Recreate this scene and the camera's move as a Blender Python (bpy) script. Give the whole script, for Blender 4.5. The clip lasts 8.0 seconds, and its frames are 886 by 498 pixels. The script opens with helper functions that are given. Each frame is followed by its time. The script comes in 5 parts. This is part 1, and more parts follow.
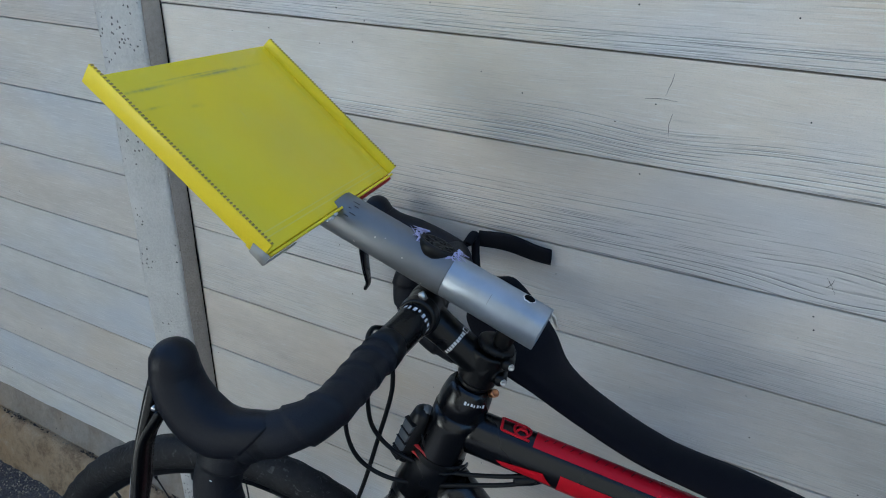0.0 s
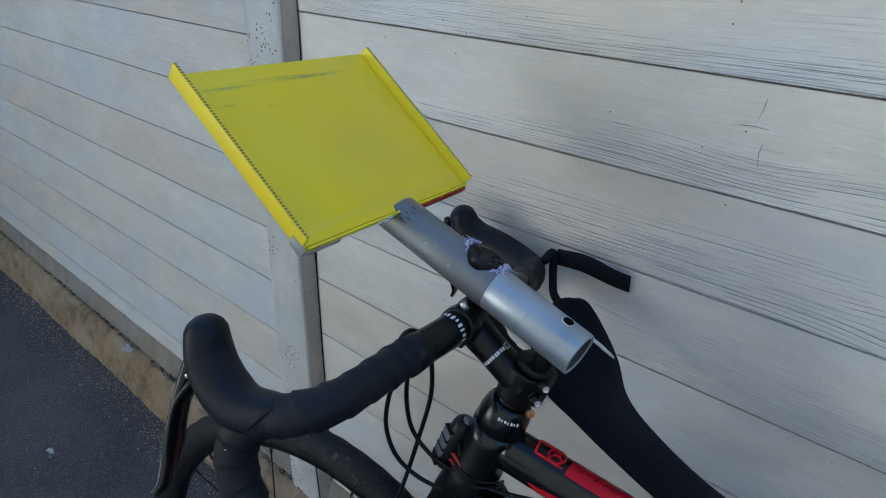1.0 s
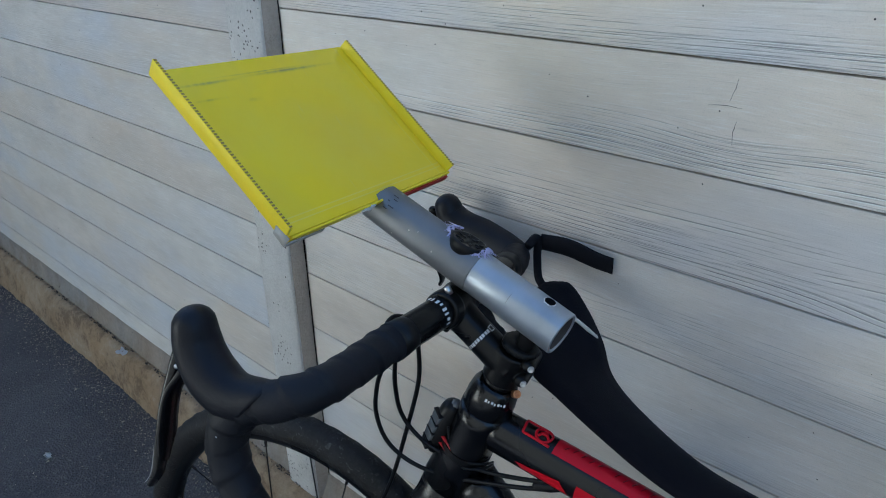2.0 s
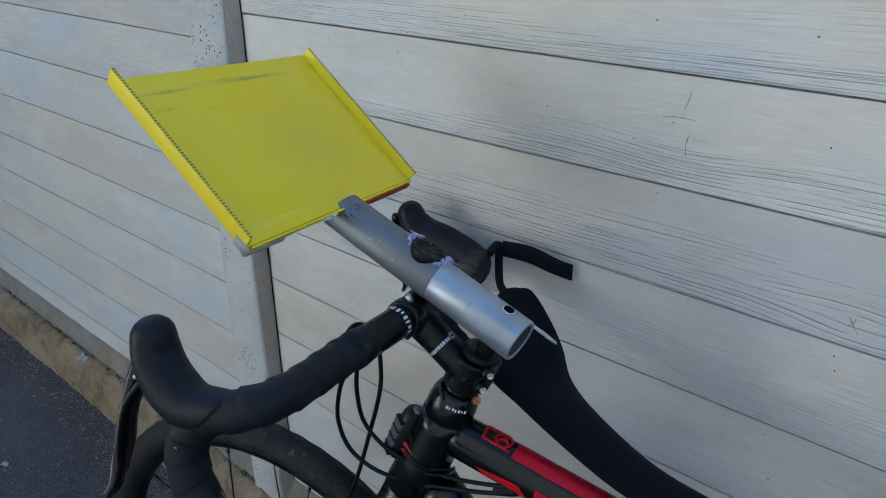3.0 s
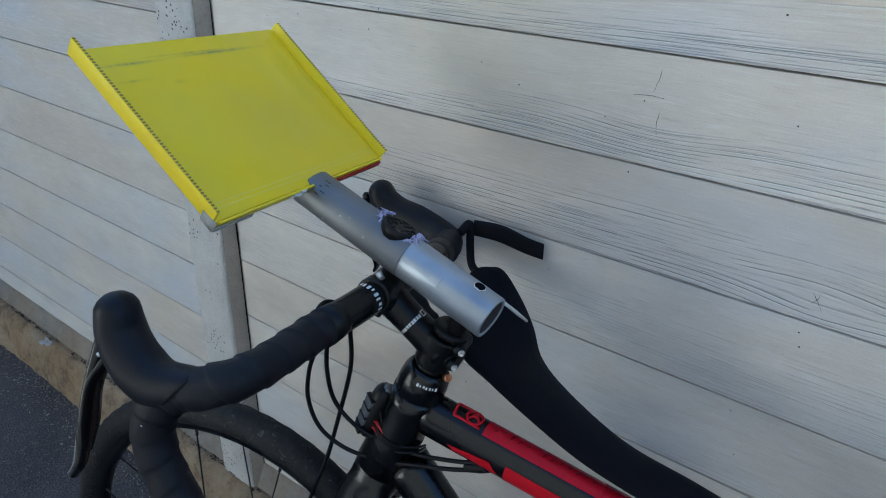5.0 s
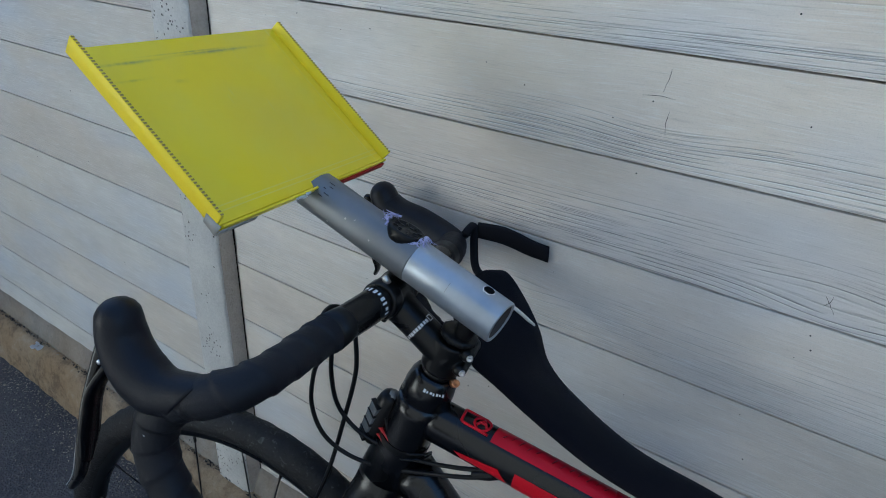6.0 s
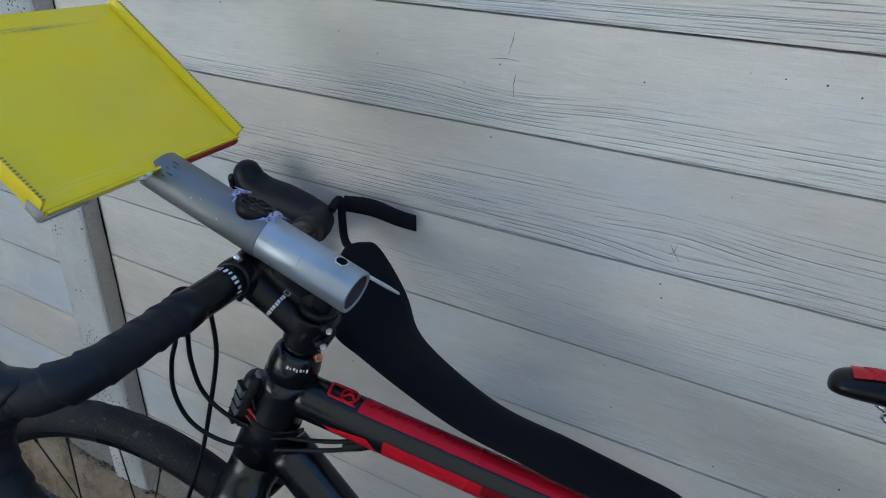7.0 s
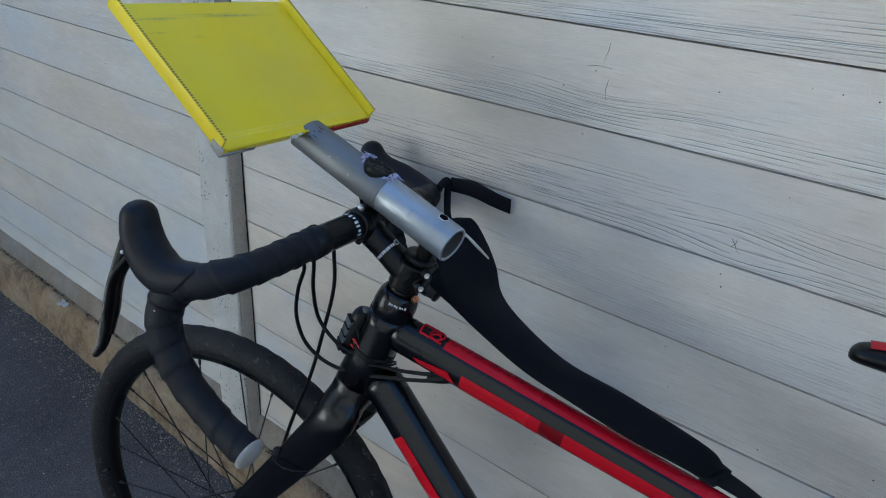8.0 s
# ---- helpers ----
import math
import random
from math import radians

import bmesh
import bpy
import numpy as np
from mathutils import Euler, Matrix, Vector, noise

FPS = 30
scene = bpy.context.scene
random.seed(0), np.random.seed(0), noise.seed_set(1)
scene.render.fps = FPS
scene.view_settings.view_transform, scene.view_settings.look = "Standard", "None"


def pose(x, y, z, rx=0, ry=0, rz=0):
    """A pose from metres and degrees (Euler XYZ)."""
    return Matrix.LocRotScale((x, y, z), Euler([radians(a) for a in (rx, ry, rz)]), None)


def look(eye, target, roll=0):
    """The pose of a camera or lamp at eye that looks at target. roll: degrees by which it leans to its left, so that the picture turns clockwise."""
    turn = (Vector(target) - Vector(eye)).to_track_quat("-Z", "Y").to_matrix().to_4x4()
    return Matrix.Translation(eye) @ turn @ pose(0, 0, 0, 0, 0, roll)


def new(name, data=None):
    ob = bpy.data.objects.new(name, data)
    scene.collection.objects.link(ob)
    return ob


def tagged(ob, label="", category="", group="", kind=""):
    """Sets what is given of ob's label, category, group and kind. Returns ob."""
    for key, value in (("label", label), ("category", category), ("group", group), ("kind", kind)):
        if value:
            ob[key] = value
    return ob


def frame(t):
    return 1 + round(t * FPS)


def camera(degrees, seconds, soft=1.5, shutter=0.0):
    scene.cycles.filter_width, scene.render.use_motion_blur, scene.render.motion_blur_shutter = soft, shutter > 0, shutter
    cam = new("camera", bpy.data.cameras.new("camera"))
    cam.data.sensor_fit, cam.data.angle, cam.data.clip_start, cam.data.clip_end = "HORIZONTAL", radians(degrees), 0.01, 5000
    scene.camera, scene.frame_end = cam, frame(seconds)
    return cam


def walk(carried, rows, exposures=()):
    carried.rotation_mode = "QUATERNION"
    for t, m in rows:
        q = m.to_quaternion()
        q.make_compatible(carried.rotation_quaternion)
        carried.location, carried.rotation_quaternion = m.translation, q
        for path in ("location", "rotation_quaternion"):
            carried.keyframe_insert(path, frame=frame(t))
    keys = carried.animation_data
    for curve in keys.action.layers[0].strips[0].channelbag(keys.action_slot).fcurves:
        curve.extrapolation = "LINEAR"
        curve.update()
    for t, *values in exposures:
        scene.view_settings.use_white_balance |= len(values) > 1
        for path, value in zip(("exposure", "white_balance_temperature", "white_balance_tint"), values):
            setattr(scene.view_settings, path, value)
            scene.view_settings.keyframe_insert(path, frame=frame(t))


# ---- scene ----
cam = camera(63.1, 8.0, soft=1.0)
PATH = [
    (0, (0.925, -0.779, 1.309), (0.063, 0.803, 0.441), 1.0),
    (0.5, (0.999, -0.716, 1.311), (-0.169, 0.652, 0.437), 3.4),
    (1, (1.023, -0.714, 1.31), (-0.229, 0.6, 0.469), 0.5),
    (1.5, (1.034, -0.718, 1.302), (-0.228, 0.581, 0.455), -1.0),
    (3, (1.05, -0.716, 1.316), (-0.122, 0.665, 0.468), -0.0),
    (3.5, (1.055, -0.718, 1.314), (-0.102, 0.676, 0.467), 0.1),
    (4, (1.058, -0.717, 1.305), (-0.077, 0.678, 0.43), 0.4),
    (4.5, (1.056, -0.714, 1.304), (-0.039, 0.709, 0.423), 0.9),
    (5.8, (1.034, -0.719, 1.31), (-0.08, 0.689, 0.428), 1.7),
    (6, (1.03, -0.715, 1.301), (-0.052, 0.72, 0.424), 1.4),
    (6.5, (1.049, -0.697, 1.294), (0.09, 0.811, 0.397), 0.9),
    (7, (1.082, -0.682, 1.293), (0.202, 0.857, 0.367), 0.9),
    (7.5, (1.122, -0.729, 1.292), (0.1, 0.742, 0.402), 1.0),
    (8, (1.176, -0.799, 1.289), (0.046, 0.609, 0.429), 3.1),
]
EXPOSURES = [(0.0, 2.41, 5090, 0.3), (8.0, 2.41, 5090, 0.3)]
walk(cam, [(t, look(eye, target, roll)) for t, eye, target, roll in PATH], exposures=EXPOSURES)
SKY_STRENGTH, SUN_STRENGTH, SUN_HEIGHT, FAR_WALL = 0.052, 5.0, 37.0, 3.3
# ------------------------------------------------------------------ light
world = bpy.data.worlds.new("sky")
scene.world = world
world.use_nodes = True
wn = world.node_tree.nodes
sky = wn.new("ShaderNodeTexSky")
sky.sky_type, sky.sun_disc = "NISHITA", False
sky.sun_elevation, sky.sun_rotation = radians(SUN_HEIGHT), radians(321.3)
sky.air_density, sky.dust_density, sky.ozone_density = 1.0, 0.9, 1.2
world.node_tree.links.new(sky.outputs[0], wn["Background"].inputs[0])
wn["Background"].inputs[1].default_value = SKY_STRENGTH

sun = new("sun", bpy.data.lights.new("sun", "SUN"))
sun.data.energy, sun.data.angle, sun.data.color = SUN_STRENGTH, radians(0.53), (1.0, 0.93, 0.83)
# the sun stands behind the wall: the bicycle is in the wall's shade, the paving added beyond is sunlit
sun.matrix_world = look((-0.80, 1.0, 1.28 * math.tan(radians(SUN_HEIGHT))), (0, 0, 0))


# ------------------------------------------------------------------ materials
class Mat:
    """A small builder for node materials."""

    def __init__(self, name):
        self.m = bpy.data.materials.new(name)
        self.m.use_nodes = True
        self.t = self.m.node_tree
        self.b = self.t.nodes["Principled BSDF"]
        self.co = self.t.nodes.new("ShaderNodeTexCoord").outputs["Object"]

    def node(self, kind, **sets):
        n = self.t.nodes.new(kind)
        for k, v in sets.items():
            n.inputs[k].default_value = v
        return n

    def link(self, a, b):
        self.t.links.new(a, b)

    def scaled(self, sx, sy, sz, add=None):
        n = self.t.nodes.new("ShaderNodeVectorMath")
        n.operation = "MULTIPLY"
        self.link(self.co, n.inputs[0])
        n.inputs[1].default_value = (sx, sy, sz)
        if add is None:
            return n.outputs[0]
        a = self.t.nodes.new("ShaderNodeVectorMath")
        a.operation = "ADD"
        self.link(n.outputs[0], a.inputs[0])
        self.link(add, a.inputs[1])
        return a.outputs[0]

    def noise(self, vec, scale, detail=4.0, rough=0.55, dist=0.0):
        n = self.node("ShaderNodeTexNoise", Scale=scale, Detail=detail, Roughness=rough, Distortion=dist)
        self.link(vec, n.inputs["Vector"])
        return n.outputs["Fac"]

    def math(self, op, a, b=None, clamp=False):
        n = self.t.nodes.new("ShaderNodeMath")
        n.operation, n.use_clamp = op, clamp
        for i, v in enumerate((a, b)):
            if v is None:
                continue
            if isinstance(v, (int, float)):
                n.inputs[i].default_value = v
            else:
                self.link(v, n.inputs[i])
        return n.outputs[0]

    def ramp(self, fac, *stops):
        n = self.t.nodes.new("ShaderNodeValToRGB")
        el = n.color_ramp.elements
        while len(el) < len(stops):
            el.new(0.5)
        for e, (p, c) in zip(el, stops):
            e.position = p
            e.color = (c, c, c, 1) if isinstance(c, (int, float)) else (*c, 1)
        self.link(fac, n.inputs[0])
        return n.outputs[0]

    def mix(self, fac, a, b, kind="MIX"):
        n = self.t.nodes.new("ShaderNodeMix")
        n.data_type, n.blend_type = "RGBA", kind
        for i, v in ((0, fac), (6, a), (7, b)):
            if isinstance(v, (int, float)):
                n.inputs[i].default_value = v
            elif isinstance(v, tuple):
                n.inputs[i].default_value = (*v, 1)
            else:
                self.link(v, n.inputs[i])
        return n.outputs[2]

    def bump(self, height, strength=0.3, dist=0.01):
        n = self.node("ShaderNodeBump", Strength=strength, Distance=dist)
        self.link(height, n.inputs["Height"])
        self.link(n.outputs[0], self.b.inputs["Normal"])

    def done(self, colour=None, rough=None, metal=0.0, coat=0.0, spec=0.5, sheen=0.0):
        for key, v in (("Base Color", colour), ("Roughness", rough)):
            if isinstance(v, tuple):
                self.b.inputs[key].default_value = (*v, 1)
            elif isinstance(v, (int, float)):
                self.b.inputs[key].default_value = v
            elif v is not None:
                self.link(v, self.b.inputs[key])
        self.b.inputs["Metallic"].default_value = metal
        self.b.inputs["Coat Weight"].default_value = coat
        self.b.inputs["Coat Roughness"].default_value = 0.08
        self.b.inputs["Specular IOR Level"].default_value = spec
        self.b.inputs["Sheen Weight"].default_value = sheen
        return self.m


def worn(name, colour, rough, spread=0.15, scale=60.0, metal=0.0, coat=0.0, bump=0.08, spec=0.5, sheen=0.0, dist=0.002):
    """A plain coloured surface with fine grain, soft blotches and uneven gloss."""
    k = Mat(name)
    big = k.noise(k.co, scale * 0.12, 3)
    fine = k.noise(k.co, scale * 6, 4)
    lo = tuple(c * (1 - spread) for c in colour)
    hi = tuple(min(1, c * (1 + spread)) for c in colour)
    col = k.mix(k.ramp(big, (0.3, 0.0), (0.7, 1.0)), lo, hi)
    col = k.mix(k.ramp(fine, (0.3, 0.0), (0.75, 0.35)), col, hi)
    k.bump(fine, bump, dist)
    return k.done(col, k.ramp(big, (0.3, max(0.02, rough - 0.08)), (0.75, min(1, rough + 0.1))), metal, coat, spec, sheen)


def board_concrete(name, tint, knots, first, high, grain=1.0):
    """Precast concrete cast against rough-sawn boards: bands of fine grain lines, knots, air holes, pale bloom."""
    k = Mat(name)
    info = k.t.nodes.new("ShaderNodeObjectInfo")
    rand = info.outputs["Random"]
    shift = k.t.nodes.new("ShaderNodeCombineXYZ")
    k.link(k.math("MULTIPLY", rand, 37.0), shift.inputs[0])
    k.link(k.math("MULTIPLY", rand, 11.0), shift.inputs[2])
    off = shift.outputs[0]
    sep = k.t.nodes.new("ShaderNodeSeparateXYZ")
    k.link(k.co, sep.inputs[0])
    # height above the ground, bent by slow waves along the board and pushed aside by knots
    bend = k.noise(k.scaled(1.2, 1, 2.5, off), 1.0, 1, 0.4)
    z = k.math("ADD", sep.outputs[2], k.math("MULTIPLY", bend, 0.030))
    for kx, kz, size in knots:
        dx = k.math("MULTIPLY", k.math("SUBTRACT", sep.outputs[0], kx), 0.42 / size)
        dz = k.math("DIVIDE", k.math("SUBTRACT", sep.outputs[2], kz), size)
        r2 = k.math("ADD", k.math("MULTIPLY", dx, dx), k.math("MULTIPLY", dz, dz))
        fall = k.math("POWER", 2.718, k.math("MULTIPLY", r2, -1.0))
        z = k.math("SUBTRACT", z, k.math("MULTIPLY", k.math("MULTIPLY", dz, fall), size * 0.62))

    def streak(along, across, detail, rough):
        v = k.t.nodes.new("ShaderNodeCombineXYZ")
        k.link(k.math("MULTIPLY", sep.outputs[0], along), v.inputs[0])
        k.link(k.math("MULTIPLY", rand, 50.0), v.inputs[1])
        k.link(k.math("MULTIPLY", z, across), v.inputs[2])
        return k.noise(v.outputs[0], 1.0, detail, rough)

    fibre = streak(22.0, 560.0, 4.0, 0.70)
    broad = streak(1.2, 30.0, 2.0, 0.5)
    drift = streak(1.2, 16.0, 2.0, 0.5)
    wander = k.math("ADD", k.math("MULTIPLY", drift, 15.0), k.math("MULTIPLY", streak(0.8, 55.0, 1.0, 0.5), 3.5))

    course = k.math("FRACT", k.math("DIVIDE", k.math("SUBTRACT", sep.outputs[2], first), high))
    low_part = k.math("MULTIPLY", k.math("SUBTRACT", 0.46, course), 0.34)

    def lines(per_metre, patch, gaps, lo, hi):
        """Fine raised grain: dark furrow, pale lip beside it (the relief's shade and highlight as colour), only in some
        bands and broken along its length.
        """
        phase = k.math("ADD", k.math("MULTIPLY", z, per_metre), wander)
        band = k.ramp(k.math("ADD", patch, low_part), (lo, 0.0), (hi, 1.0))
        band = k.math("MULTIPLY", band, k.ramp(gaps, (0.42, 0.04), (0.58, 1.0)))
        dark = k.math("MULTIPLY", k.ramp(k.math("SINE", phase), (0.70, 0.0), (0.98, 1.0)), band)
        pale = k.math("MULTIPLY", k.ramp(k.math("SINE", k.math("ADD", phase, 1.25)), (0.60, 0.0), (0.95, 1.0)), band)
        return dark, pale

    g1, r1 = lines(1250.0, k.noise(k.scaled(0.7, 1, 11.0, off), 1.0, 2), streak(7.0, 130.0, 3.0, 0.65), 0.50, 0.58)
    g2, r2 = lines(1750.0, k.noise(k.scaled(1.3, 3, 14.0, off), 1.3, 2), streak(11.0, 210.0, 3.0, 0.65), 0.54, 0.62)
    groove = k.math("MULTIPLY", k.math("MAXIMUM", g1, k.math("MULTIPLY", g2, 0.75)), grain)
    ridge = k.math("MULTIPLY", k.math("MAXIMUM", r1, k.math("MULTIPLY", r2, 0.75)), grain)
    sand = k.noise(k.co, 700.0, 3, 0.75)
    h = k.math("MULTIPLY", groove, -0.8)
    h = k.math("ADD", h, k.math("MULTIPLY", fibre, 0.42))
    h = k.math("ADD", h, k.math("MULTIPLY", broad, 0.5))
    h = k.math("ADD", h, k.math("MULTIPLY", sand, 0.20))
    # sparse air holes
    vor = k.node("ShaderNodeTexVoronoi", Scale=36.0, Randomness=1.0)
    k.link(k.scaled(1, 1, 1, off), vor.inputs["Vector"])
    pick = k.math("GREATER_THAN", k.noise(k.scaled(1, 1, 1, off), 9.0, 1), 0.46)
    hole = k.math("MULTIPLY", k.math("LESS_THAN", vor.outputs["Distance"], 0.034), pick)
    h = k.math("SUBTRACT", h, k.math("MULTIPLY", hole, 1.6))
    k.bump(h, 0.9, 0.0015)
    cloud = k.noise(k.scaled(2.0, 1, 5.0, off), 2.2, 6, 0.70)
    # warm and blue mottling: the wall's mixed light and shade put into the colour
    warm_light = k.noise(k.scaled(0.9, 1, 1.6), 1.3, 4)
    blue_shade = k.noise(k.scaled(1.1, 1, 3.0, off), 1.7, 3)
    lo = tuple(c * 0.84 for c in tint)
    hi = tuple(min(1, c * 1.12) for c in tint)
    col = k.mix(k.ramp(cloud, (0.3, 0.0), (0.70, 1.0)), lo, hi)
    col = k.mix(k.ramp(warm_light, (0.46, 0.0), (0.68, 0.75)), col, (tint[0] * 1.03, tint[1] * 0.94, tint[2] * 0.82))
    col = k.mix(k.ramp(blue_shade, (0.48, 0.0), (0.68, 0.7)), col, (tint[0] * 0.86, tint[1] * 0.95, tint[2] * 1.12))
    col = k.mix(k.ramp(broad, (0.36, 0.10), (0.50, 0.0)), col, tuple(c * 0.78 for c in tint))
    # relief painted in: highlight on the lip, shade in the furrow
    col = k.mix(k.math("MULTIPLY", ridge, 0.75), col, (0.88, 0.89, 0.89))
    col = k.mix(k.math("MULTIPLY", groove, 0.62), col, (0.22, 0.22, 0.225))
    col = k.mix(k.ramp(fibre, (0.53, 0.0), (0.68, 0.46)), col, (0.84, 0.85, 0.84))
    col = k.mix(k.ramp(fibre, (0.31, 0.17), (0.44, 0.0)), col, (0.26, 0.26, 0.255))
    col = k.mix(k.ramp(sand, (0.34, 0.16), (0.48, 0.0)), col, (0.30, 0.34, 0.33))
    col = k.mix(k.ramp(sand, (0.55, 0.0), (0.75, 0.10)), col, (0.86, 0.86, 0.84))
    # the board's tone, which also carries some of the light's fall
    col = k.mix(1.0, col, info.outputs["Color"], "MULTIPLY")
    col = k.mix(hole, col, (0.05, 0.05, 0.05))
    return k.done(col, 0.85, spec=0.25)


def rough_concrete(name, tint, scale=1.0, pits=0.5, earth=0.0, deep=0.005):
    k = Mat(name)
    cloud = k.noise(k.co, 7.0 * scale, 5, 0.62)
    fine = k.noise(k.co, 190.0 * scale, 5, 0.72)
    vor = k.node("ShaderNodeTexVoronoi", Scale=115.0 * scale, Randomness=1.0)
    k.link(k.co, vor.inputs["Vector"])
    gate = k.math("GREATER_THAN", k.noise(k.co, 16.0, 2), 1.0 - pits)
    hole = k.math("MULTIPLY", k.math("LESS_THAN", k.math("ADD", vor.outputs["Distance"], k.math("MULTIPLY", fine, 0.45)), 0.45), gate)
    h = k.math("SUBTRACT", k.math("ADD", fine, k.math("MULTIPLY", cloud, 0.8)), k.math("MULTIPLY", hole, 1.5))
    k.bump(h, 0.9, deep)
    col = k.mix(k.ramp(cloud, (0.3, 0.0), (0.7, 1.0)), tuple(c * 0.66 for c in tint), tint)
    col = k.mix(k.ramp(fine, (0.35, 0.0), (0.7, 0.5)), col, tuple(min(1, c * 1.2) for c in tint))
    if earth:
        col = k.mix(k.math("MULTIPLY", k.ramp(k.noise(k.co, 3.4, 5, 0.65), (0.34, 0.0), (0.62, 1.0)), earth), col, (0.40, 0.28, 0.155))
        stain = k.math("ADD", k.math("MULTIPLY", k.noise(k.co, 13.0, 5, 0.7), 0.7), k.math("MULTIPLY", k.noise(k.co, 60.0, 4, 0.7), 0.3))
        col = k.mix(k.math("MULTIPLY", k.ramp(stain, (0.48, 0.0), (0.60, 0.8)), earth), col, (0.13, 0.095, 0.065))
        col = k.mix(k.math("MULTIPLY", k.ramp(stain, (0.34, 0.7), (0.45, 0.0)), earth), col, (0.55, 0.48, 0.38))
    col = k.mix(k.math("MULTIPLY", hole, 0.85), col, (0.04, 0.04, 0.04))
    return k.done(col, 0.9, spec=0.25)


def asphalt():
    k = Mat("asphalt")
    vor = k.node("ShaderNodeTexVoronoi", Scale=170.0, Randomness=1.0)
    k.link(k.co, vor.inputs["Vector"])
    cloud = k.noise(k.co, 2.2, 5, 0.6)
    fine = k.noise(k.co, 400.0, 4)
    col = k.mix(k.ramp(cloud, (0.3, 0.0), (0.7, 1.0)), (0.060, 0.058, 0.065), (0.122, 0.117, 0.122))
    col = k.mix(k.ramp(vor.outputs["Color"], (0.55, 0.0), (0.95, 0.5)), col, (0.19, 0.18, 0.165))
    k.bump(k.math("ADD", k.math("MULTIPLY", vor.outputs["Distance"], 1.0), k.math("MULTIPLY", fine, 0.3)), 0.8, 0.004)
    return k.done(col, 0.88, spec=0.3)


def yellow_card():
    """Yellow printed card under clear tape: dull middle, pale creases, grey smears, fine scratches."""
    k = Mat("yellow_card")

    def along(axis, start):
        d = k.t.nodes.new("ShaderNodeVectorMath")
        d.operation = "DOT_PRODUCT"
        k.link(k.co, d.inputs[0])
        d.inputs[1].default_value = axis
        return k.math("SUBTRACT", d.outputs["Value"], axis.dot(start))

    u, v = along(TRAY_W, TRAY_BL), along(TRAY_L, TRAY_BL)

    def spot(cu, cv, su, sv):
        a = k.math("DIVIDE", k.math("SUBTRACT", u, cu), su)
        b = k.math("DIVIDE", k.math("SUBTRACT", v, cv), sv)
        r = k.math("ADD", k.math("MULTIPLY", a, a), k.math("MULTIPLY", b, b))
        return k.math("POWER", 2.718, k.math("MULTIPLY", r, -1.0))

    cloud = k.noise(k.co, 9.0, 4, 0.55)
    grain = k.noise(k.co, 90.0, 4, 0.6)
    scratch = k.noise(k.scaled(30.0, 260.0, 30.0), 1.0, 2)
    col = k.mix(k.ramp(cloud, (0.32, 0.0), (0.68, 1.0)), (0.99, 0.745, 0.010), (1.0, 0.775, 0.004))
    col = k.mix(k.math("MULTIPLY", spot(0.165, 0.085, 0.07, 0.05), 0.20), col, (0.52, 0.44, 0.12))
    for cu, cv, su, sv, w in ((0.160, 0.180, 0.044, 0.0017, 0.75), (0.120, 0.183, 0.040, 0.0009, 0.5), (0.046, 0.178, 0.026, 0.0015, 0.7), (0.034, 0.158, 0.014, 0.0013, 0.35), (0.085, 0.150, 0.007, 0.0022, 0.25)):
        m = k.math("MULTIPLY", spot(cu, cv, su, sv), k.ramp(grain, (0.35, 0.35), (0.6, 1.0)))
        col = k.mix(k.math("MULTIPLY", m, w), col, (0.20, 0.19, 0.14))
    for q, c in ((v, 0.0115), (v, 0.0165), (u, 0.252)):
        line = k.math("LESS_THAN", k.math("ABSOLUTE", k.math("SUBTRACT", q, c)), 0.0007)
        col = k.mix(k.math("MULTIPLY", line, 0.22), col, (0.88, 0.84, 0.45))
    col = k.mix(k.ramp(k.noise(k.co, 16.0, 5, 0.6), (0.38, 0.0), (0.70, 0.22)), col, (0.90, 0.78, 0.16))
    col = k.mix(k.ramp(scratch, (0.68, 0.0), (0.85, 0.22)), col, (0.80, 0.76, 0.38))
    k.bump(k.math("ADD", k.noise(k.co, 60.0, 3), k.math("MULTIPLY", scratch, 0.2)), 0.12, 0.002)
    return k.done(col, k.ramp(cloud, (0.3, 0.30), (0.7, 0.48)), spec=0.3)


def painted_pipe(name, tint, rough, dust):
    k = Mat(name)
    flake = k.noise(k.co, 1400.0, 2)
    cloud = k.noise(k.co, 26.0, 4, 0.6)
    drops = k.node("ShaderNodeTexVoronoi", Scale=150.0, Randomness=1.0)
    k.link(k.co, drops.inputs["Vector"])
    gate = k.math("GREATER_THAN", k.noise(k.co, 40.0, 2), 0.60)
    dot = k.math("MULTIPLY", k.math("LESS_THAN", drops.outputs["Distance"], 0.15), gate)
    col = k.mix(k.ramp(cloud, (0.3, 0.0), (0.7, 1.0)), tuple(c * 0.80 for c in tint), tint)
    col = k.mix(k.math("MULTIPLY", dot, dust), col, (0.62, 0.60, 0.55))
    k.bump(k.math("ADD", flake, k.math("MULTIPLY", dot, 0.5)), 0.06, 0.001)
    return k.done(col, k.ramp(cloud, (0.3, rough - 0.05), (0.75, rough + 0.1)), metal=0.6)


def tape_mat():
    k = Mat("bar_tape")
    fine = k.noise(k.co, 700.0, 3)
    cloud = k.noise(k.co, 22.0, 3)
    col = k.mix(k.ramp(cloud, (0.3, 0.0), (0.7, 1.0)), (0.004, 0.0048, 0.0075), (0.0075, 0.0085, 0.0135))
    k.bump(fine, 0.25, 0.0015)
    return k.done(col, k.ramp(cloud, (0.3, 0.50), (0.7, 0.68)), spec=0.35)


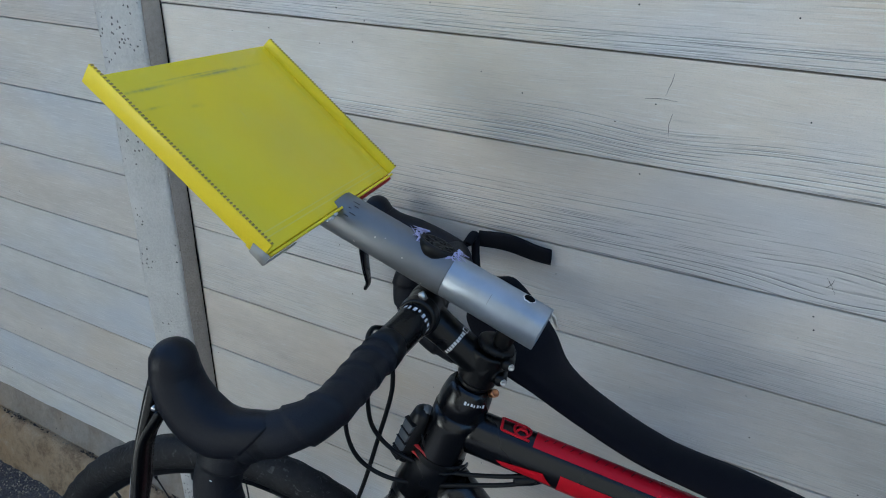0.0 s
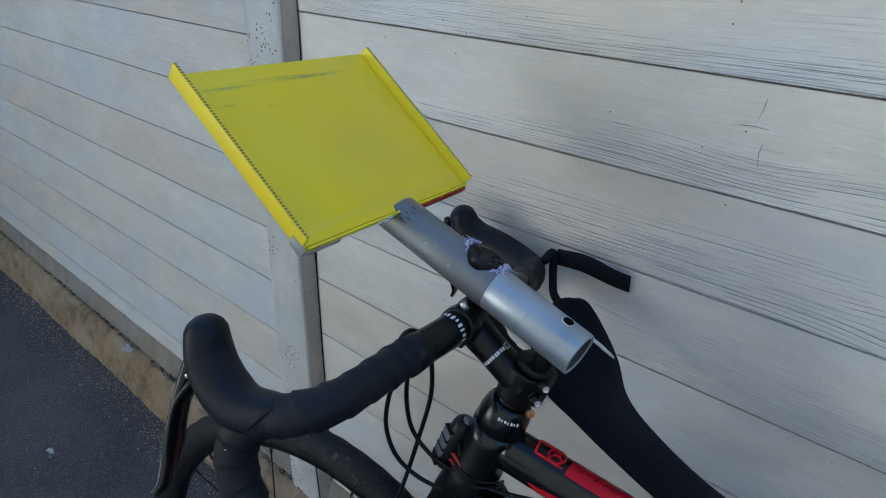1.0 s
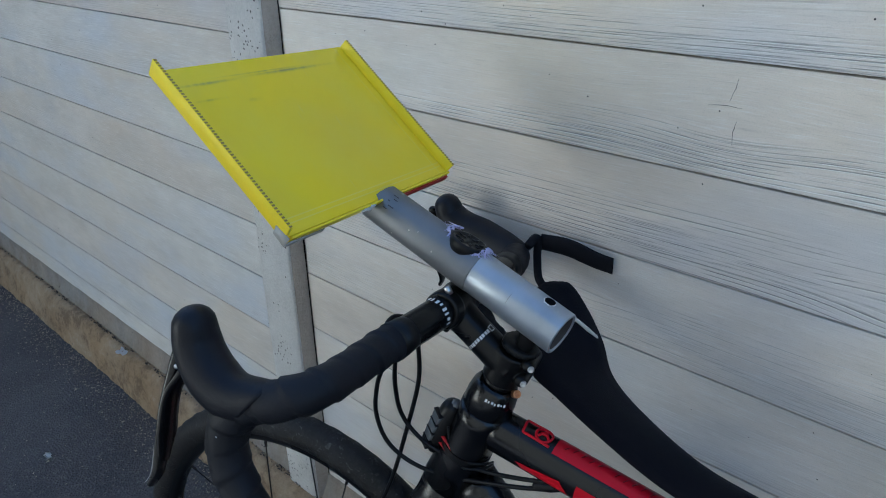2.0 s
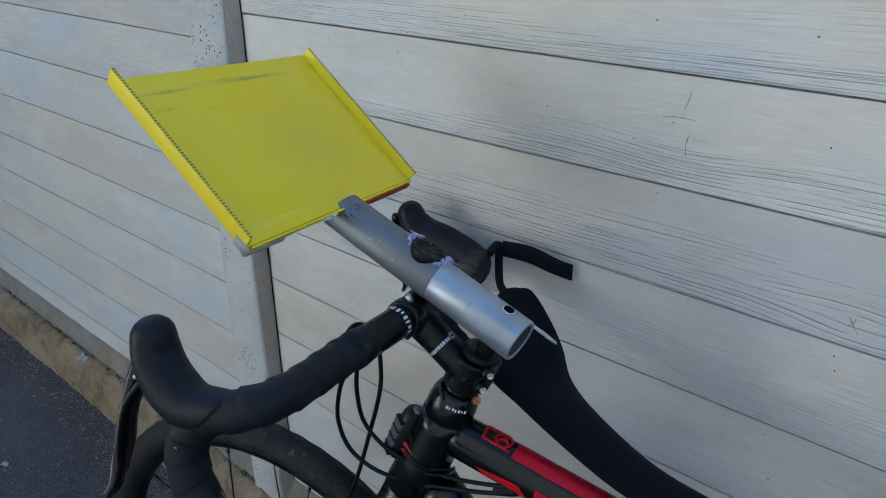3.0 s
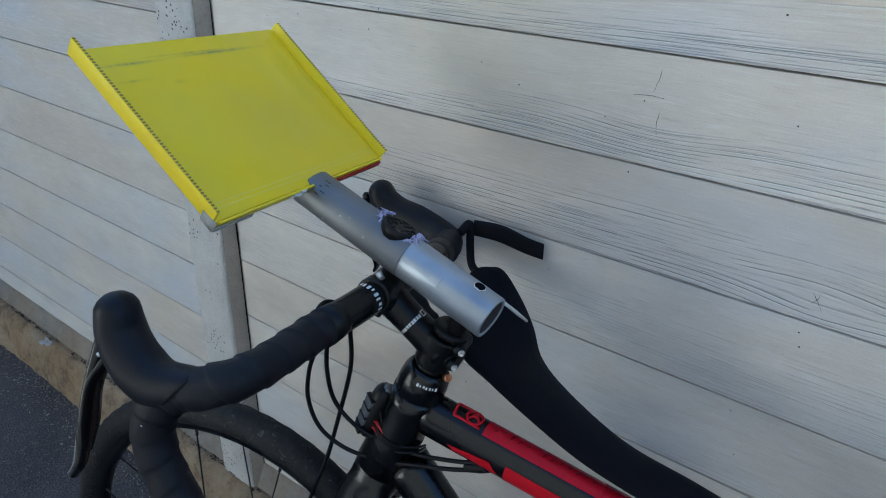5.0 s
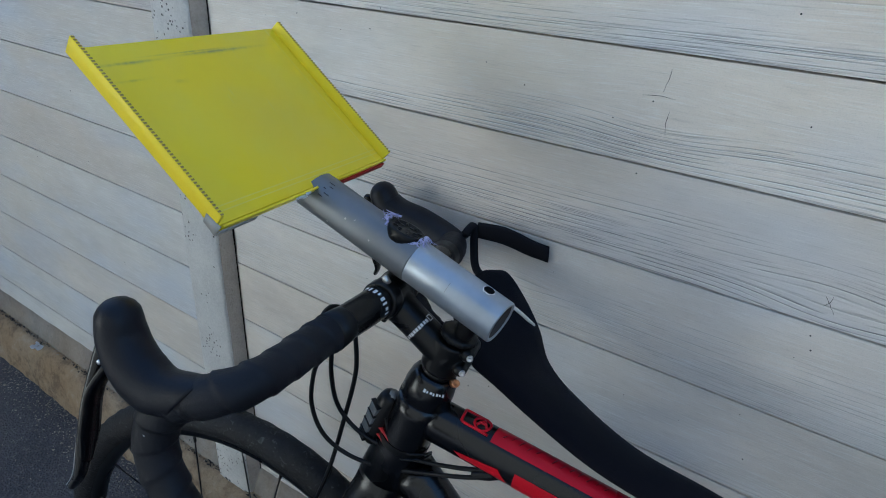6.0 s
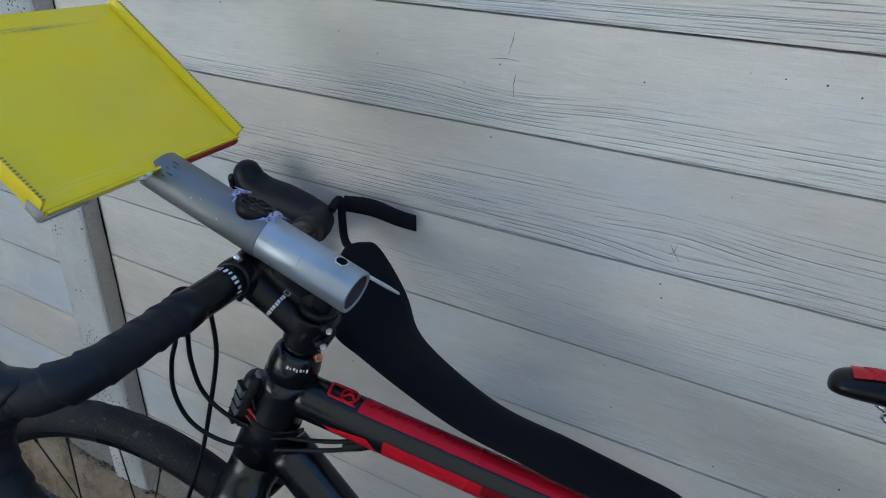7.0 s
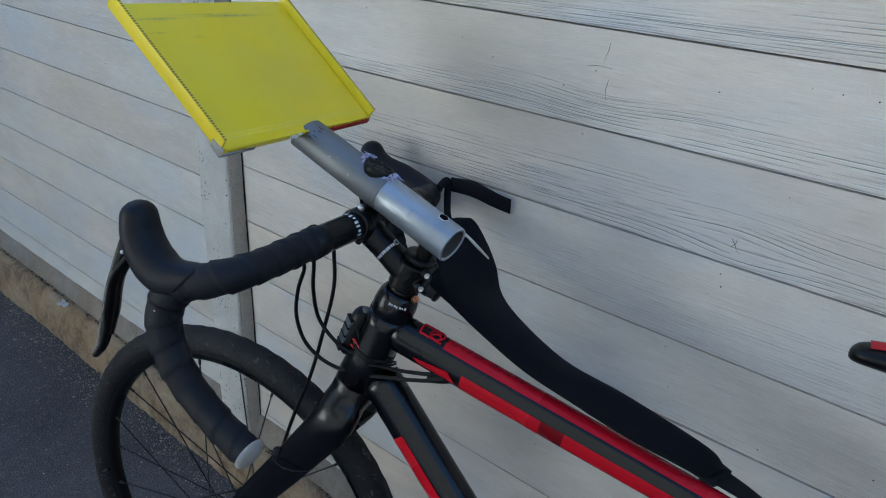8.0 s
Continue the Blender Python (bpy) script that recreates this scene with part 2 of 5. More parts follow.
def tyre_mat():
    """Black tyre with a grey bloom of dust in patches and small pale scuffs."""
    k = Mat("tyre_rubber")
    cloud = k.noise(k.co, 14.0, 5, 0.65)
    fine = k.noise(k.co, 240.0, 4, 0.7)
    scuff = k.noise(k.co, 95.0, 3, 0.6, 1.5)
    col = k.mix(k.ramp(cloud, (0.42, 0.0), (0.70, 0.55)), (0.0055, 0.0055, 0.0065), (0.045, 0.044, 0.044))
    col = k.mix(k.ramp(fine, (0.45, 0.0), (0.75, 0.35)), col, (0.03, 0.03, 0.031))
    col = k.mix(k.ramp(scuff, (0.60, 0.0), (0.72, 0.55)), col, (0.15, 0.145, 0.14))
    k.bump(k.math("ADD", fine, scuff), 0.45, 0.003)
    return k.done(col, k.ramp(cloud, (0.35, 0.48), (0.7, 0.8)), spec=0.28)


TRAY_BL, TRAY_BR, TRAY_FL = Vector((0.552, -0.391, 1.051)), Vector((0.501, -0.1325, 1.031)), Vector((0.398, -0.410, 1.178))
TRAY_W, TRAY_L = (TRAY_BR - TRAY_BL).normalized(), (TRAY_FL - TRAY_BL).normalized()

M_BOARD = board_concrete("board_marked_concrete", (0.735, 0.705, 0.655), [(0.772, 1.108, 0.038), (0.963, 0.955, 0.030), (0.25, 1.0, 0.026)], 1.048, 0.1205)
M_BOARD_WORN = board_concrete("board_marked_concrete_worn", (0.735, 0.685, 0.620), [(0.62, 0.86, 0.022)], 1.048, 0.1205, 0.45)
M_BOARD_FAR = board_concrete("board_marked_concrete_grey", (0.67, 0.65, 0.615), [(-0.6, 1.05, 0.03), (-1.3, 0.80, 0.035)], 0.992, 0.1240, 0.40)
M_POST = rough_concrete("post_concrete", (0.74, 0.73, 0.70), 1.0, 0.46)
M_FLANK = rough_concrete("flank_concrete", (0.50, 0.46, 0.41), 1.0, 0.22, 0.15)
M_STRIP = rough_concrete("strip_concrete", (0.31, 0.30, 0.28), 0.8, 0.35, 0.35)
M_KERB = rough_concrete("kerb_concrete", (0.45, 0.365, 0.255), 0.8, 0.34, 0.80, 0.010)
M_BOUNCE_WALL = rough_concrete("bounce_render", (0.84, 0.79, 0.71), 0.5, 0.2)
M_BLOCK = worn("dark_light_block", (0.108, 0.101, 0.091), 0.8, 0.3, scale=20, spec=0.2)
M_BOUNCE_PAVING = rough_concrete("bounce_paving", (0.62, 0.53, 0.42), 0.5, 0.3)
M_ASPHALT = asphalt()
M_YELLOW = yellow_card()
M_YELLOW_EDGE = worn("yellow_card_fold", (0.95, 0.74, 0.010), 0.38, 0.10)
M_CARD = worn("bare_cardboard", (0.42, 0.29, 0.09), 0.85, 0.2)
M_RED_CARD = worn("red_print_card", (0.36, 0.012, 0.012), 0.45, 0.12)
M_DUCT = worn("grey_tape", (0.42, 0.41, 0.38), 0.5, 0.15)
M_FOIL = worn("crinkled_foil", (0.62, 0.62, 0.60), 0.35, 0.35, scale=140, metal=0.85, bump=0.9, dist=0.004)
M_PIPE = painted_pipe("grey_painted_pipe", (0.25, 0.255, 0.265), 0.50, 0.8)
M_SLEEVE = painted_pipe("silver_painted_pipe", (0.46, 0.50, 0.55), 0.36, 0.15)
M_INSIDE = worn("pipe_inside", (0.045, 0.040, 0.038), 0.7, 0.15)
M_GLUE = worn("clear_glue", (0.46, 0.44, 0.66), 0.25, 0.15, spec=0.6)
M_PALE_GLUE = worn("pale_glue", (0.66, 0.66, 0.66), 0.3, 0.1)
M_PLASTIC = worn("black_plastic", (0.005, 0.005, 0.0055), 0.42, 0.2, spec=0.3)
M_RUBBER = worn("black_hood_rubber", (0.0050, 0.0058, 0.0100), 0.48, 0.18, scale=90, bump=0.15, spec=0.30)
M_TAPE = tape_mat()
M_GLOSS = worn("black_gloss_paint", (0.0020, 0.0020, 0.0026), 0.25, 0.2, coat=0.0, bump=0.02, spec=0.5)
M_SATIN = worn("black_satin_alloy", (0.004, 0.004, 0.0042), 0.30, 0.2, bump=0.04, spec=0.30)
M_GLINT = worn("glint_alloy", (0.30, 0.30, 0.31), 0.3, 0.15, metal=0.6)
M_RED = worn("red_gloss_paint", (0.50, 0.006, 0.018), 0.28, 0.12, bump=0.02, spec=0.22)
M_DARK_RED = worn("dark_red_paint", (0.17, 0.004, 0.008), 0.30, 0.12, bump=0.02, spec=0.22)
M_WHITE = worn("white_print", (0.75, 0.75, 0.74), 0.5, 0.05)
M_STEEL = worn("bright_steel", (0.62, 0.62, 0.62), 0.28, 0.1, metal=1.0)
M_COPPER = worn("rusty_bolt", (0.55, 0.27, 0.13), 0.4, 0.2, metal=0.8)
M_SPOKE = worn("dark_spoke_steel", (0.03, 0.03, 0.032), 0.35, 0.1, metal=0.6)
M_TYRE = tyre_mat()
M_CABLE = worn("cable_housing", (0.004, 0.004, 0.0045), 0.36, 0.15, spec=0.3)
M_NEOPRENE = worn("black_neoprene", (0.0040, 0.0040, 0.0070), 0.85, 0.2, scale=120, bump=0.3, spec=0.14, sheen=0.02)
M_WEB = worn("black_webbing", (0.008, 0.008, 0.011), 0.8, 0.2, scale=200, bump=0.3, spec=0.18)
M_LENS = worn("clear_reflector", (0.13, 0.135, 0.14), 0.12, 0.1, spec=0.8)
M_RED_RUBBER = worn("red_rubber", (0.45, 0.015, 0.02), 0.5, 0.1)
M_TIE = worn("white_nylon", (0.72, 0.71, 0.66), 0.4, 0.05)
M_PAPER = worn("white_paper", (0.78, 0.78, 0.78), 0.7, 0.08)
M_GRIT = worn("grit", (0.30, 0.26, 0.20), 0.9, 0.5)
M_SOIL = worn("dark_soil", (0.035, 0.030, 0.026), 0.95, 0.4)
M_VOID = worn("dark_hollow", (0.004, 0.004, 0.004), 0.9, 0.2, spec=0.1)
M_SEAL = worn("dark_joint", (0.05, 0.05, 0.05), 0.95, 0.2)


# ------------------------------------------------------------------ mesh helpers
def mesh_of(bm, name, smooth=True):
    me = bpy.data.meshes.new(name)
    bmesh.ops.recalc_face_normals(bm, faces=bm.faces)
    bm.to_mesh(me)
    bm.free()
    for p in me.polygons:
        p.use_smooth = smooth
    return me


def thing(name, base, label, category, group="", kind=""):
    ob = new(name)
    ob.location = base
    ob.empty_display_size = 0.05
    return tagged(ob, label, category, group, kind)


def part(name, bm, material, parent, label="", smooth=True):
    """One mesh under a thing (an Empty at its base) or under a part; vertices are in world metres."""
    ob = new(name, mesh_of(bm, name, smooth))
    ob.data.materials.append(material)
    ob.parent = parent
    if parent.type == "EMPTY":
        ob.matrix_parent_inverse = Matrix.Translation(-parent.location)
    return tagged(ob, label)


def solo(name, bm, material, label, category, kind="", smooth=True, group=""):
    ob = new(name, mesh_of(bm, name, smooth))
    ob.data.materials.append(material)
    return tagged(ob, label, category, group, kind)


def curve(points, steps=10):
    """Catmull-Rom through the points."""
    p = [Vector(q) for q in points]
    p = [2 * p[0] - p[1]] + p + [2 * p[-1] - p[-2]]
    out = []
    for i in range(1, len(p) - 2):
        for s in range(steps):
            t = s / steps
            a, b, c, d = p[i - 1], p[i], p[i + 1], p[i + 2]
            out.append(0.5 * (2 * b + (c - a) * t + (2 * a - 5 * b + 4 * c - d) * t * t + (3 * b - a - 3 * c + d) * t ** 3))
    out.append(p[-2])
    return out


def blend(values, n):
    """n values spread smoothly over the given ones (numbers or tuples)."""
    v = np.array(values, float)
    x = np.linspace(0, len(v) - 1, n)
    if v.ndim == 1:
        return list(np.interp(x, range(len(v)), v))
    return list(zip(*[np.interp(x, range(len(v)), v[:, k]) for k in range(v.shape[1])]))


def frames(path, hint=(0, 0, 1)):
    """Tangent, side and up at each point, carried along without twist."""
    tang = [(path[min(i + 1, len(path) - 1)] - path[max(i - 1, 0)]).normalized() for i in range(len(path))]
    up = Vector(hint)
    out = []
    for t in tang:
        up = (up - t * up.dot(t))
        if up.length < 1e-6:
            up = t.orthogonal()
        up.normalize()
        out.append((t, t.cross(up).normalized(), up.copy()))
    return out


def sweep(path, radius, seg=16, hint=(0, 0, 1), caps=True, bm=None, arc=None, wobble=None, round_end=(False, False)):
    """A tube along a path. radius: a number, or one per point, or (side, up) pairs. arc: only these degrees round it."""
    bm = bm or bmesh.new()
    n = len(path)
    if isinstance(radius, (int, float)):
        radius = [radius] * n
    if len(radius) != n:
        radius = blend(radius, n)
    rad = [(r, r) if isinstance(r, (int, float, np.floating)) else tuple(r) for r in radius]
    path = [Vector(p) for p in path]
    fr = frames(path, hint)
    rows = [(path[i], fr[i], rad[i]) for i in range(n)]
    for end, at in ((round_end[0], 0), (round_end[1], n - 1)):
        if end:
            extra = []
            sgn = -1 if at == 0 else 1
            for k in range(1, 5):
                a = k / 4.6 * math.pi / 2
                c = math.cos(a)
                extra.append((path[at] + fr[at][0] * sgn * math.sin(a) * min(rad[at]), fr[at], (rad[at][0] * c, rad[at][1] * c)))
            rows = extra[::-1] + rows if at == 0 else rows + extra
    angles = [2 * math.pi * k / seg for k in range(seg)] if arc is None else [radians(arc[0] + (arc[1] - arc[0]) * k / seg) for k in range(seg + 1)]
    rings = []
    length = 0.0
    last = rows[0][0]
    for c, (t, s, u), (a, b) in rows:
        length += (c - last).length
        last = c
        ring = []
        for g in angles:
            w = 1.0 if wobble is None else wobble(length, g)
            ring.append(bm.verts.new(c + s * (a * w * math.cos(g)) + u * (b * w * math.sin(g))))
        rings.append(ring)
    m = len(angles)
    for r0, r1 in zip(rings, rings[1:]):
        for k in range(m if arc is None else m - 1):
            bm.faces.new((r0[k], r0[(k + 1) % m], r1[(k + 1) % m], r1[k]))
    if caps and arc is None:
        bm.faces.new(rings[0][::-1])
        bm.faces.new(rings[-1])
    return bm


def lathe(base, axis, profile, seg=28, bm=None):
    """Profile rows (along, radius) turned about an axis."""
    bm = bm or bmesh.new()
    axis = Vector(axis).normalized()
    s = axis.orthogonal().normalized()
    u = axis.cross(s)
    rings = []
    for d, r in profile:
        rings.append([bm.verts.new(Vector(base) + axis * d + s * (r * math.cos(2 * math.pi * k / seg)) + u * (r * math.sin(2 * math.pi * k / seg))) for k in range(seg)])
    for r0, r1 in zip(rings, rings[1:]):
        for k in range(seg):
            bm.faces.new((r0[k], r0[(k + 1) % seg], r1[(k + 1) % seg], r1[k]))
    bm.faces.new(rings[0][::-1])
    bm.faces.new(rings[-1])
    return bm


def slab(corners, normal, thick, bevel=0.0, bm=None):
    """A plate from corner points, thickened along the normal."""
    bm = bm or bmesh.new()
    nrm = Vector(normal).normalized() * thick
    lo = [bm.verts.new(Vector(c)) for c in corners]
    hi = [bm.verts.new(Vector(c) + nrm) for c in corners]
    n = len(lo)
    fs = [bm.faces.new(lo[::-1]), bm.faces.new(hi)]
    for k in range(n):
        fs.append(bm.faces.new((lo[k], lo[(k + 1) % n], hi[(k + 1) % n], hi[k])))
    if bevel:
        edges = list({e for f in fs for e in f.edges})
        bmesh.ops.bevel(bm, geom=edges, offset=bevel, segments=2, affect="EDGES", profile=0.6)
    return bm


def melt(ob, size, rounds):
    """Fuses a part's overlapping pieces into one skin with soft fillets."""
    m = ob.modifiers.new("fuse", "REMESH")
    m.mode, m.voxel_size, m.use_smooth_shade = "VOXEL", size, True
    m = ob.modifiers.new("fillet", "SMOOTH")
    m.factor, m.iterations = 0.5, rounds


def box(x0, x1, y0, y1, z0, z1, bevel=0.0):
    return slab([(x0, y0, z0), (x1, y0, z0), (x1, y1, z0), (x0, y1, z0)], (0, 0, 1), z1 - z0, bevel)


def axes(yaw, lean):
    """Forward, left and up of a bike that points along -x, turned left by yaw and leaning to its right."""
    f = Vector((-math.cos(radians(yaw)), -math.sin(radians(yaw)), 0))
    flat = Vector((-f.y, f.x, 0))
    up = Vector((0, 0, math.cos(radians(lean)))) - flat * math.sin(radians(lean))
    return f, flat * math.cos(radians(lean)) + Vector((0, 0, math.sin(radians(lean)))), up


# ------------------------------------------------------------------ ground, kerb, wall
GROUND = 0.004
bm = bmesh.new()
bm.faces.new([bm.verts.new(v) for v in ((-60, -60, GROUND), (60, -60, GROUND), (60, 60, GROUND), (-60, 60, GROUND))])
solo("ground", bm, M_ASPHALT, "dark grey worn asphalt along the wall", "asphalt", "structure", False)
# unseen sunlit paving, added as a warm reflector
drive = slab([(-6.2, -7.0, GROUND), (-1.6, -7.0, GROUND), (-1.6, -4.0, GROUND), (-6.2, -4.0, GROUND)], (0, 0, 1), 0.006)
solo("pavement", drive, M_BOUNCE_PAVING, "unseen pale sandy paving added to bounce sunlight onto the wall", "drive", "structure", False)


def kerb_y(x):
    return -0.034 - 0.004 * (x + 1.0)


def kerb():
    """Weathered kerb with an uneven worn edge and an earth-stained face."""
    bm = bmesh.new()
    rows = []
    n = 1000
    for i in range(n + 1):
        x = -4.0 + 7.0 * i / n
        y = kerb_y(x)
        j = lambda k, a: a * (noise.noise(Vector((x * 6, k * 7.3, 0.4))) + 0.6 * noise.noise(Vector((x * 25, k * 3.1, 1.7))) + 0.45 * noise.noise(Vector((x * 110, k * 5.7, 4.1))))
        rows.append([bm.verts.new(v) for v in (
            (x, y - 0.036 + j(1, 0.006), GROUND - 0.03), (x, y - 0.033 + j(1, 0.006), GROUND + 0.004), (x, y - 0.025 + j(2, 0.004), 0.062 + j(3, 0.004)),
            (x, y - 0.015 + j(4, 0.004), 0.112 + j(5, 0.004)), (x, y - 0.006 + j(6, 0.004), 0.128 + j(7, 0.003)), (x, y + 0.006 + j(10, 0.004), 0.134 + j(11, 0.003)), (x, y + 0.026 + j(8, 0.004), 0.134 + j(9, 0.003)), (x, y + 0.030, 0.05))])
    for a, b in zip(rows, rows[1:]):
        for k in range(7):
            bm.faces.new((a[k], b[k], b[k + 1], a[k + 1]))
    return bm


solo("kerb", kerb(), M_KERB, "earth-stained concrete kerb with a worn edge", "kerb", "structure")


def strip():
    """Mortar strip that fills the gap between kerb and wall."""
    bm = bmesh.new()
    rows = []
    for i in range(241):
        x = -4.0 + 7.0 * i / 240
        y = kerb_y(x) + 0.014
        j = 0.004 * noise.noise(Vector((x * 9, 2.2, 0))) + 0.002 * noise.noise(Vector((x * 40, 6.2, 0)))
        rows.append([bm.verts.new(v) for v in ((x, y, 0.122 + j), (x, y + 0.004, 0.138 + j), (x, y * 0.45, 0.160 - j), (x, -0.003, 0.194 + j), (x, 0.02, 0.202))])
    for a, b in zip(rows, rows[1:]):
        for k in range(4):
            bm.faces.new((a[k], b[k], b[k + 1], a[k + 1]))
    return bm


solo("pavement_strip", strip(), M_STRIP, "narrow grey mortar strip between kerb and wall", "mortar", "structure")

# unseen sunlit wall, added and sized as the source of the warm light
bounce_wall = slab([(-6.2, -7.2, GROUND - 0.05), (-2.4, -7.2, GROUND - 0.05), (-2.4, -7.0, GROUND - 0.05), (-6.2, -7.0, GROUND - 0.05)], (0, 0, 1), FAR_WALL, 0.01)
solo("wall_south", bounce_wall, M_BOUNCE_WALL, "unseen warm pale wall added to bounce sunlight onto the bicycle's wall", "wall", "structure", False)
# unseen dark slabs around the bounce, added to block the sky
for x0, x1, z0, z1 in ((-2.4, 14.0, 0.0, 8.6), (-14.0, -6.2, 0.0, 8.6), (-6.2, -2.4, FAR_WALL, 8.6)):
    dark = slab([(x0, -7.35, GROUND - 0.05 + z0), (x1, -7.35, GROUND - 0.05 + z0), (x1, -7.25, GROUND - 0.05 + z0), (x0, -7.25, GROUND - 0.05 + z0)], (0, 0, 1), z1 - z0, 0.01)
    solo("wall_south_dark", dark, M_BLOCK, "unseen dark wall added to block sky light and bounce", "wall", "structure", False)

# added out of view to take light off the lower left
side_wall = slab([(-3.10, -3.6, GROUND - 0.05), (-2.95, -3.6, GROUND - 0.05), (-2.95, -0.16, GROUND - 0.05), (-3.10, -0.16, GROUND - 0.05)], (0, 0, 1), 2.8, 0.01)
solo("wall_west", side_wall, M_STRIP, "unseen dark wall added to shade the lower left of the panels", "wall", "structure", False)
# low blocker added out of view to dim the lower right
east_wall = slab([(2.55, -3.2, GROUND - 0.05), (2.70, -3.2, GROUND - 0.05), (2.70, -0.16, GROUND - 0.05), (2.55, -0.16, GROUND - 0.05)], (0, 0, 1), 1.25, 0.01)
solo("wall_east", east_wall, M_BLOCK, "unseen low dark wall added to shade the lower right of the panels", "wall", "structure", False)
backing = thing("wall_north", (0, 0.06, 0.0), "precast concrete wall of board-marked panels, pale grey", "wall", kind="structure")
part("wall_core", box(-4.0, 3.4, 0.022, 0.075, -0.06, 1.92), M_SEAL, backing)


POST_FRONT = [(0.0032, 0.02), (0.0040, -0.0252), (0.0032, -0.0282), (0.0005, -0.0302), (-0.005, -0.0315), (-0.008, -0.032), (-0.080, -0.032), (-0.094, -0.030), (-0.105, -0.023), (-0.113, -0.011), (-0.117, -0.001), (-0.118, 0.02)]
# plan of the side strip, coloured browner and darker than the post's front
POST_FLANK = [(0.0165, 0.02), (0.0165, -0.001), (0.0156, -0.0024), (0.0062, -0.0235), (0.0042, -0.0250), (0.0034, 0.018)]


def upright(x, prof):
    """A concrete upright with the given plan, slightly uneven along its height."""
    bm = bmesh.new()
    rows = []
    for i in range(61):
        z = -0.02 + 1.96 * i / 60
        rows.append([bm.verts.new((x + px + 0.0012 * noise.noise(Vector((px * 90, z * 14, 3))), py + 0.0015 * noise.noise(Vector((px * 60, z * 11, 9))), z)) for px, py in prof])
    for a, b in zip(rows, rows[1:]):
        for k in range(len(prof) - 1):
            bm.faces.new((a[k], a[k + 1], b[k + 1], b[k]))
    bm.faces.new(rows[-1])
    return bm


part("post", upright(0.0, POST_FRONT), M_POST, backing, "pitted light grey concrete post")
part("mortar_fillet", upright(0.0, POST_FLANK), M_FLANK, backing, "darker brown-grey side strip beside the post")
part("post", upright(2.2, POST_FRONT), M_POST, backing, "pitted light grey concrete post")
part("mortar_fillet", upright(2.2, POST_FLANK), M_FLANK, backing, "darker brown-grey side strip beside the post")
part("post", upright(-2.2, POST_FRONT), M_POST, backing, "pitted light grey concrete post")
part("mortar_fillet", upright(-2.2, POST_FLANK), M_FLANK, backing, "darker brown-grey side strip beside the post")

for x in (0.0183, 2.2183):
    path = [Vector((x + 0.0015 * noise.noise(Vector((k * 0.4, x, 0))), -0.0022, 0.13 + 0.0245 * k)) for k in range(71)]
    part("joint", sweep(path, [0.0008 + 0.0012 * abs(noise.noise(Vector((k * 0.7, 5, x)))) for k in range(71)], 6), M_VOID, backing, "dark open joint beside the post")
M_CRACK = worn("crack", (0.06, 0.06, 0.06), 0.95, 0.3)
for pts in ([(0.772, 1.152), (0.770, 1.141), (0.766, 1.128)], [(0.776, 1.110), (0.774, 1.098), (0.775, 1.084)], [(0.745, 1.122), (0.762, 1.124), (0.779, 1.123)],
            [(0.958, 0.961), (0.963, 0.954), (0.969, 0.945)], [(0.965, 0.962), (0.963, 0.955), (0.959, 0.950)]):
    path = curve([(x, -0.0012, z) for x, z in pts], 5)
    path = [p + Vector((0.0009 * noise.noise(p * 300), 0, 0.0009 * noise.noise(p * 310))) for p in path]
    part("crack", sweep(path, [0.0001, 0.0003, 0.00022, 0.0001], 6), M_CRACK, backing, "thin dark crack round a knot")

# ------------------------------------------------------------------ bicycle
BAR = Vector((0.588, -0.241, 0.950))           # middle of the bar, in the stem's clamp
SF, SL, SU = axes(13.0, 5.5)                 # the steered parts
FF, FL, FU = axes(10.0, 5.5)                 # the frame


def st(f, l, u):
    return BAR + SF * f + SL * l + SU * u


def stl(points):
    return [st(*p) for p in points]


STEER_TOP = st(-0.094, 0.011, -0.036)
STEER_DOWN = (SF * 0.34 - SU * 0.94).normalized()
AXLE = Vector((0.350, -0.296, 0.342))
WF, WL, WU = axes(12.5, 4.5)
WHEEL_R = 0.338

bike = thing("bicycle", (0.72, -0.29, GROUND), "black and red gravel bicycle with drop bars leaning on the wall", "bicycle")


def on_steer(s):
    return STEER_TOP + STEER_DOWN * s


# headset, head tube, frame tubes
head = part("head_tube", sweep([on_steer(s) for s in (0.078, 0.095, 0.12, 0.15, 0.190)], [0.0268, 0.0264, 0.0268, 0.0285, 0.0310], 28), M_GLOSS, bike)
cap = part("headset", lathe(on_steer(0.043), STEER_DOWN, [(0, 0.0165), (0.001, 0.0200), (0.004, 0.0222), (0.009, 0.0246), (0.020, 0.0262), (0.034, 0.0264), (0.036, 0.0250)], 32), M_GLOSS, bike, "black headset cap with a white print")
part("headset_spacer", lathe(on_steer(0.036), STEER_DOWN, [(0, 0.0165), (0.012, 0.0165)], 28), M_SATIN, bike)
bm = bmesh.new()
for k in range(7):
    a0 = 2 + 7.5 * k
    sweep([on_steer(0.0515 + 0.0006 * (k % 2)), on_steer(0.0550 - 0.0005 * (k % 3))], [0.0249, 0.0257], 3, hint=-SF, caps=False, bm=bm, arc=(a0, a0 + (3.5 if k % 2 else 5)))
part("print", bm, M_WHITE, cap, "small white maker's mark")
part("bolt", lathe(st(-0.1015, 0.018, -0.081), SL * 0.6 - SF * 0.55 + SU * 0.5, [(-0.012, 0.0040), (0.003, 0.0042), (0.0045, 0.0040), (0.0045, 0.0026), (0.001, 0.0024)], 14), M_COPPER, bike, "rusty bolt end")

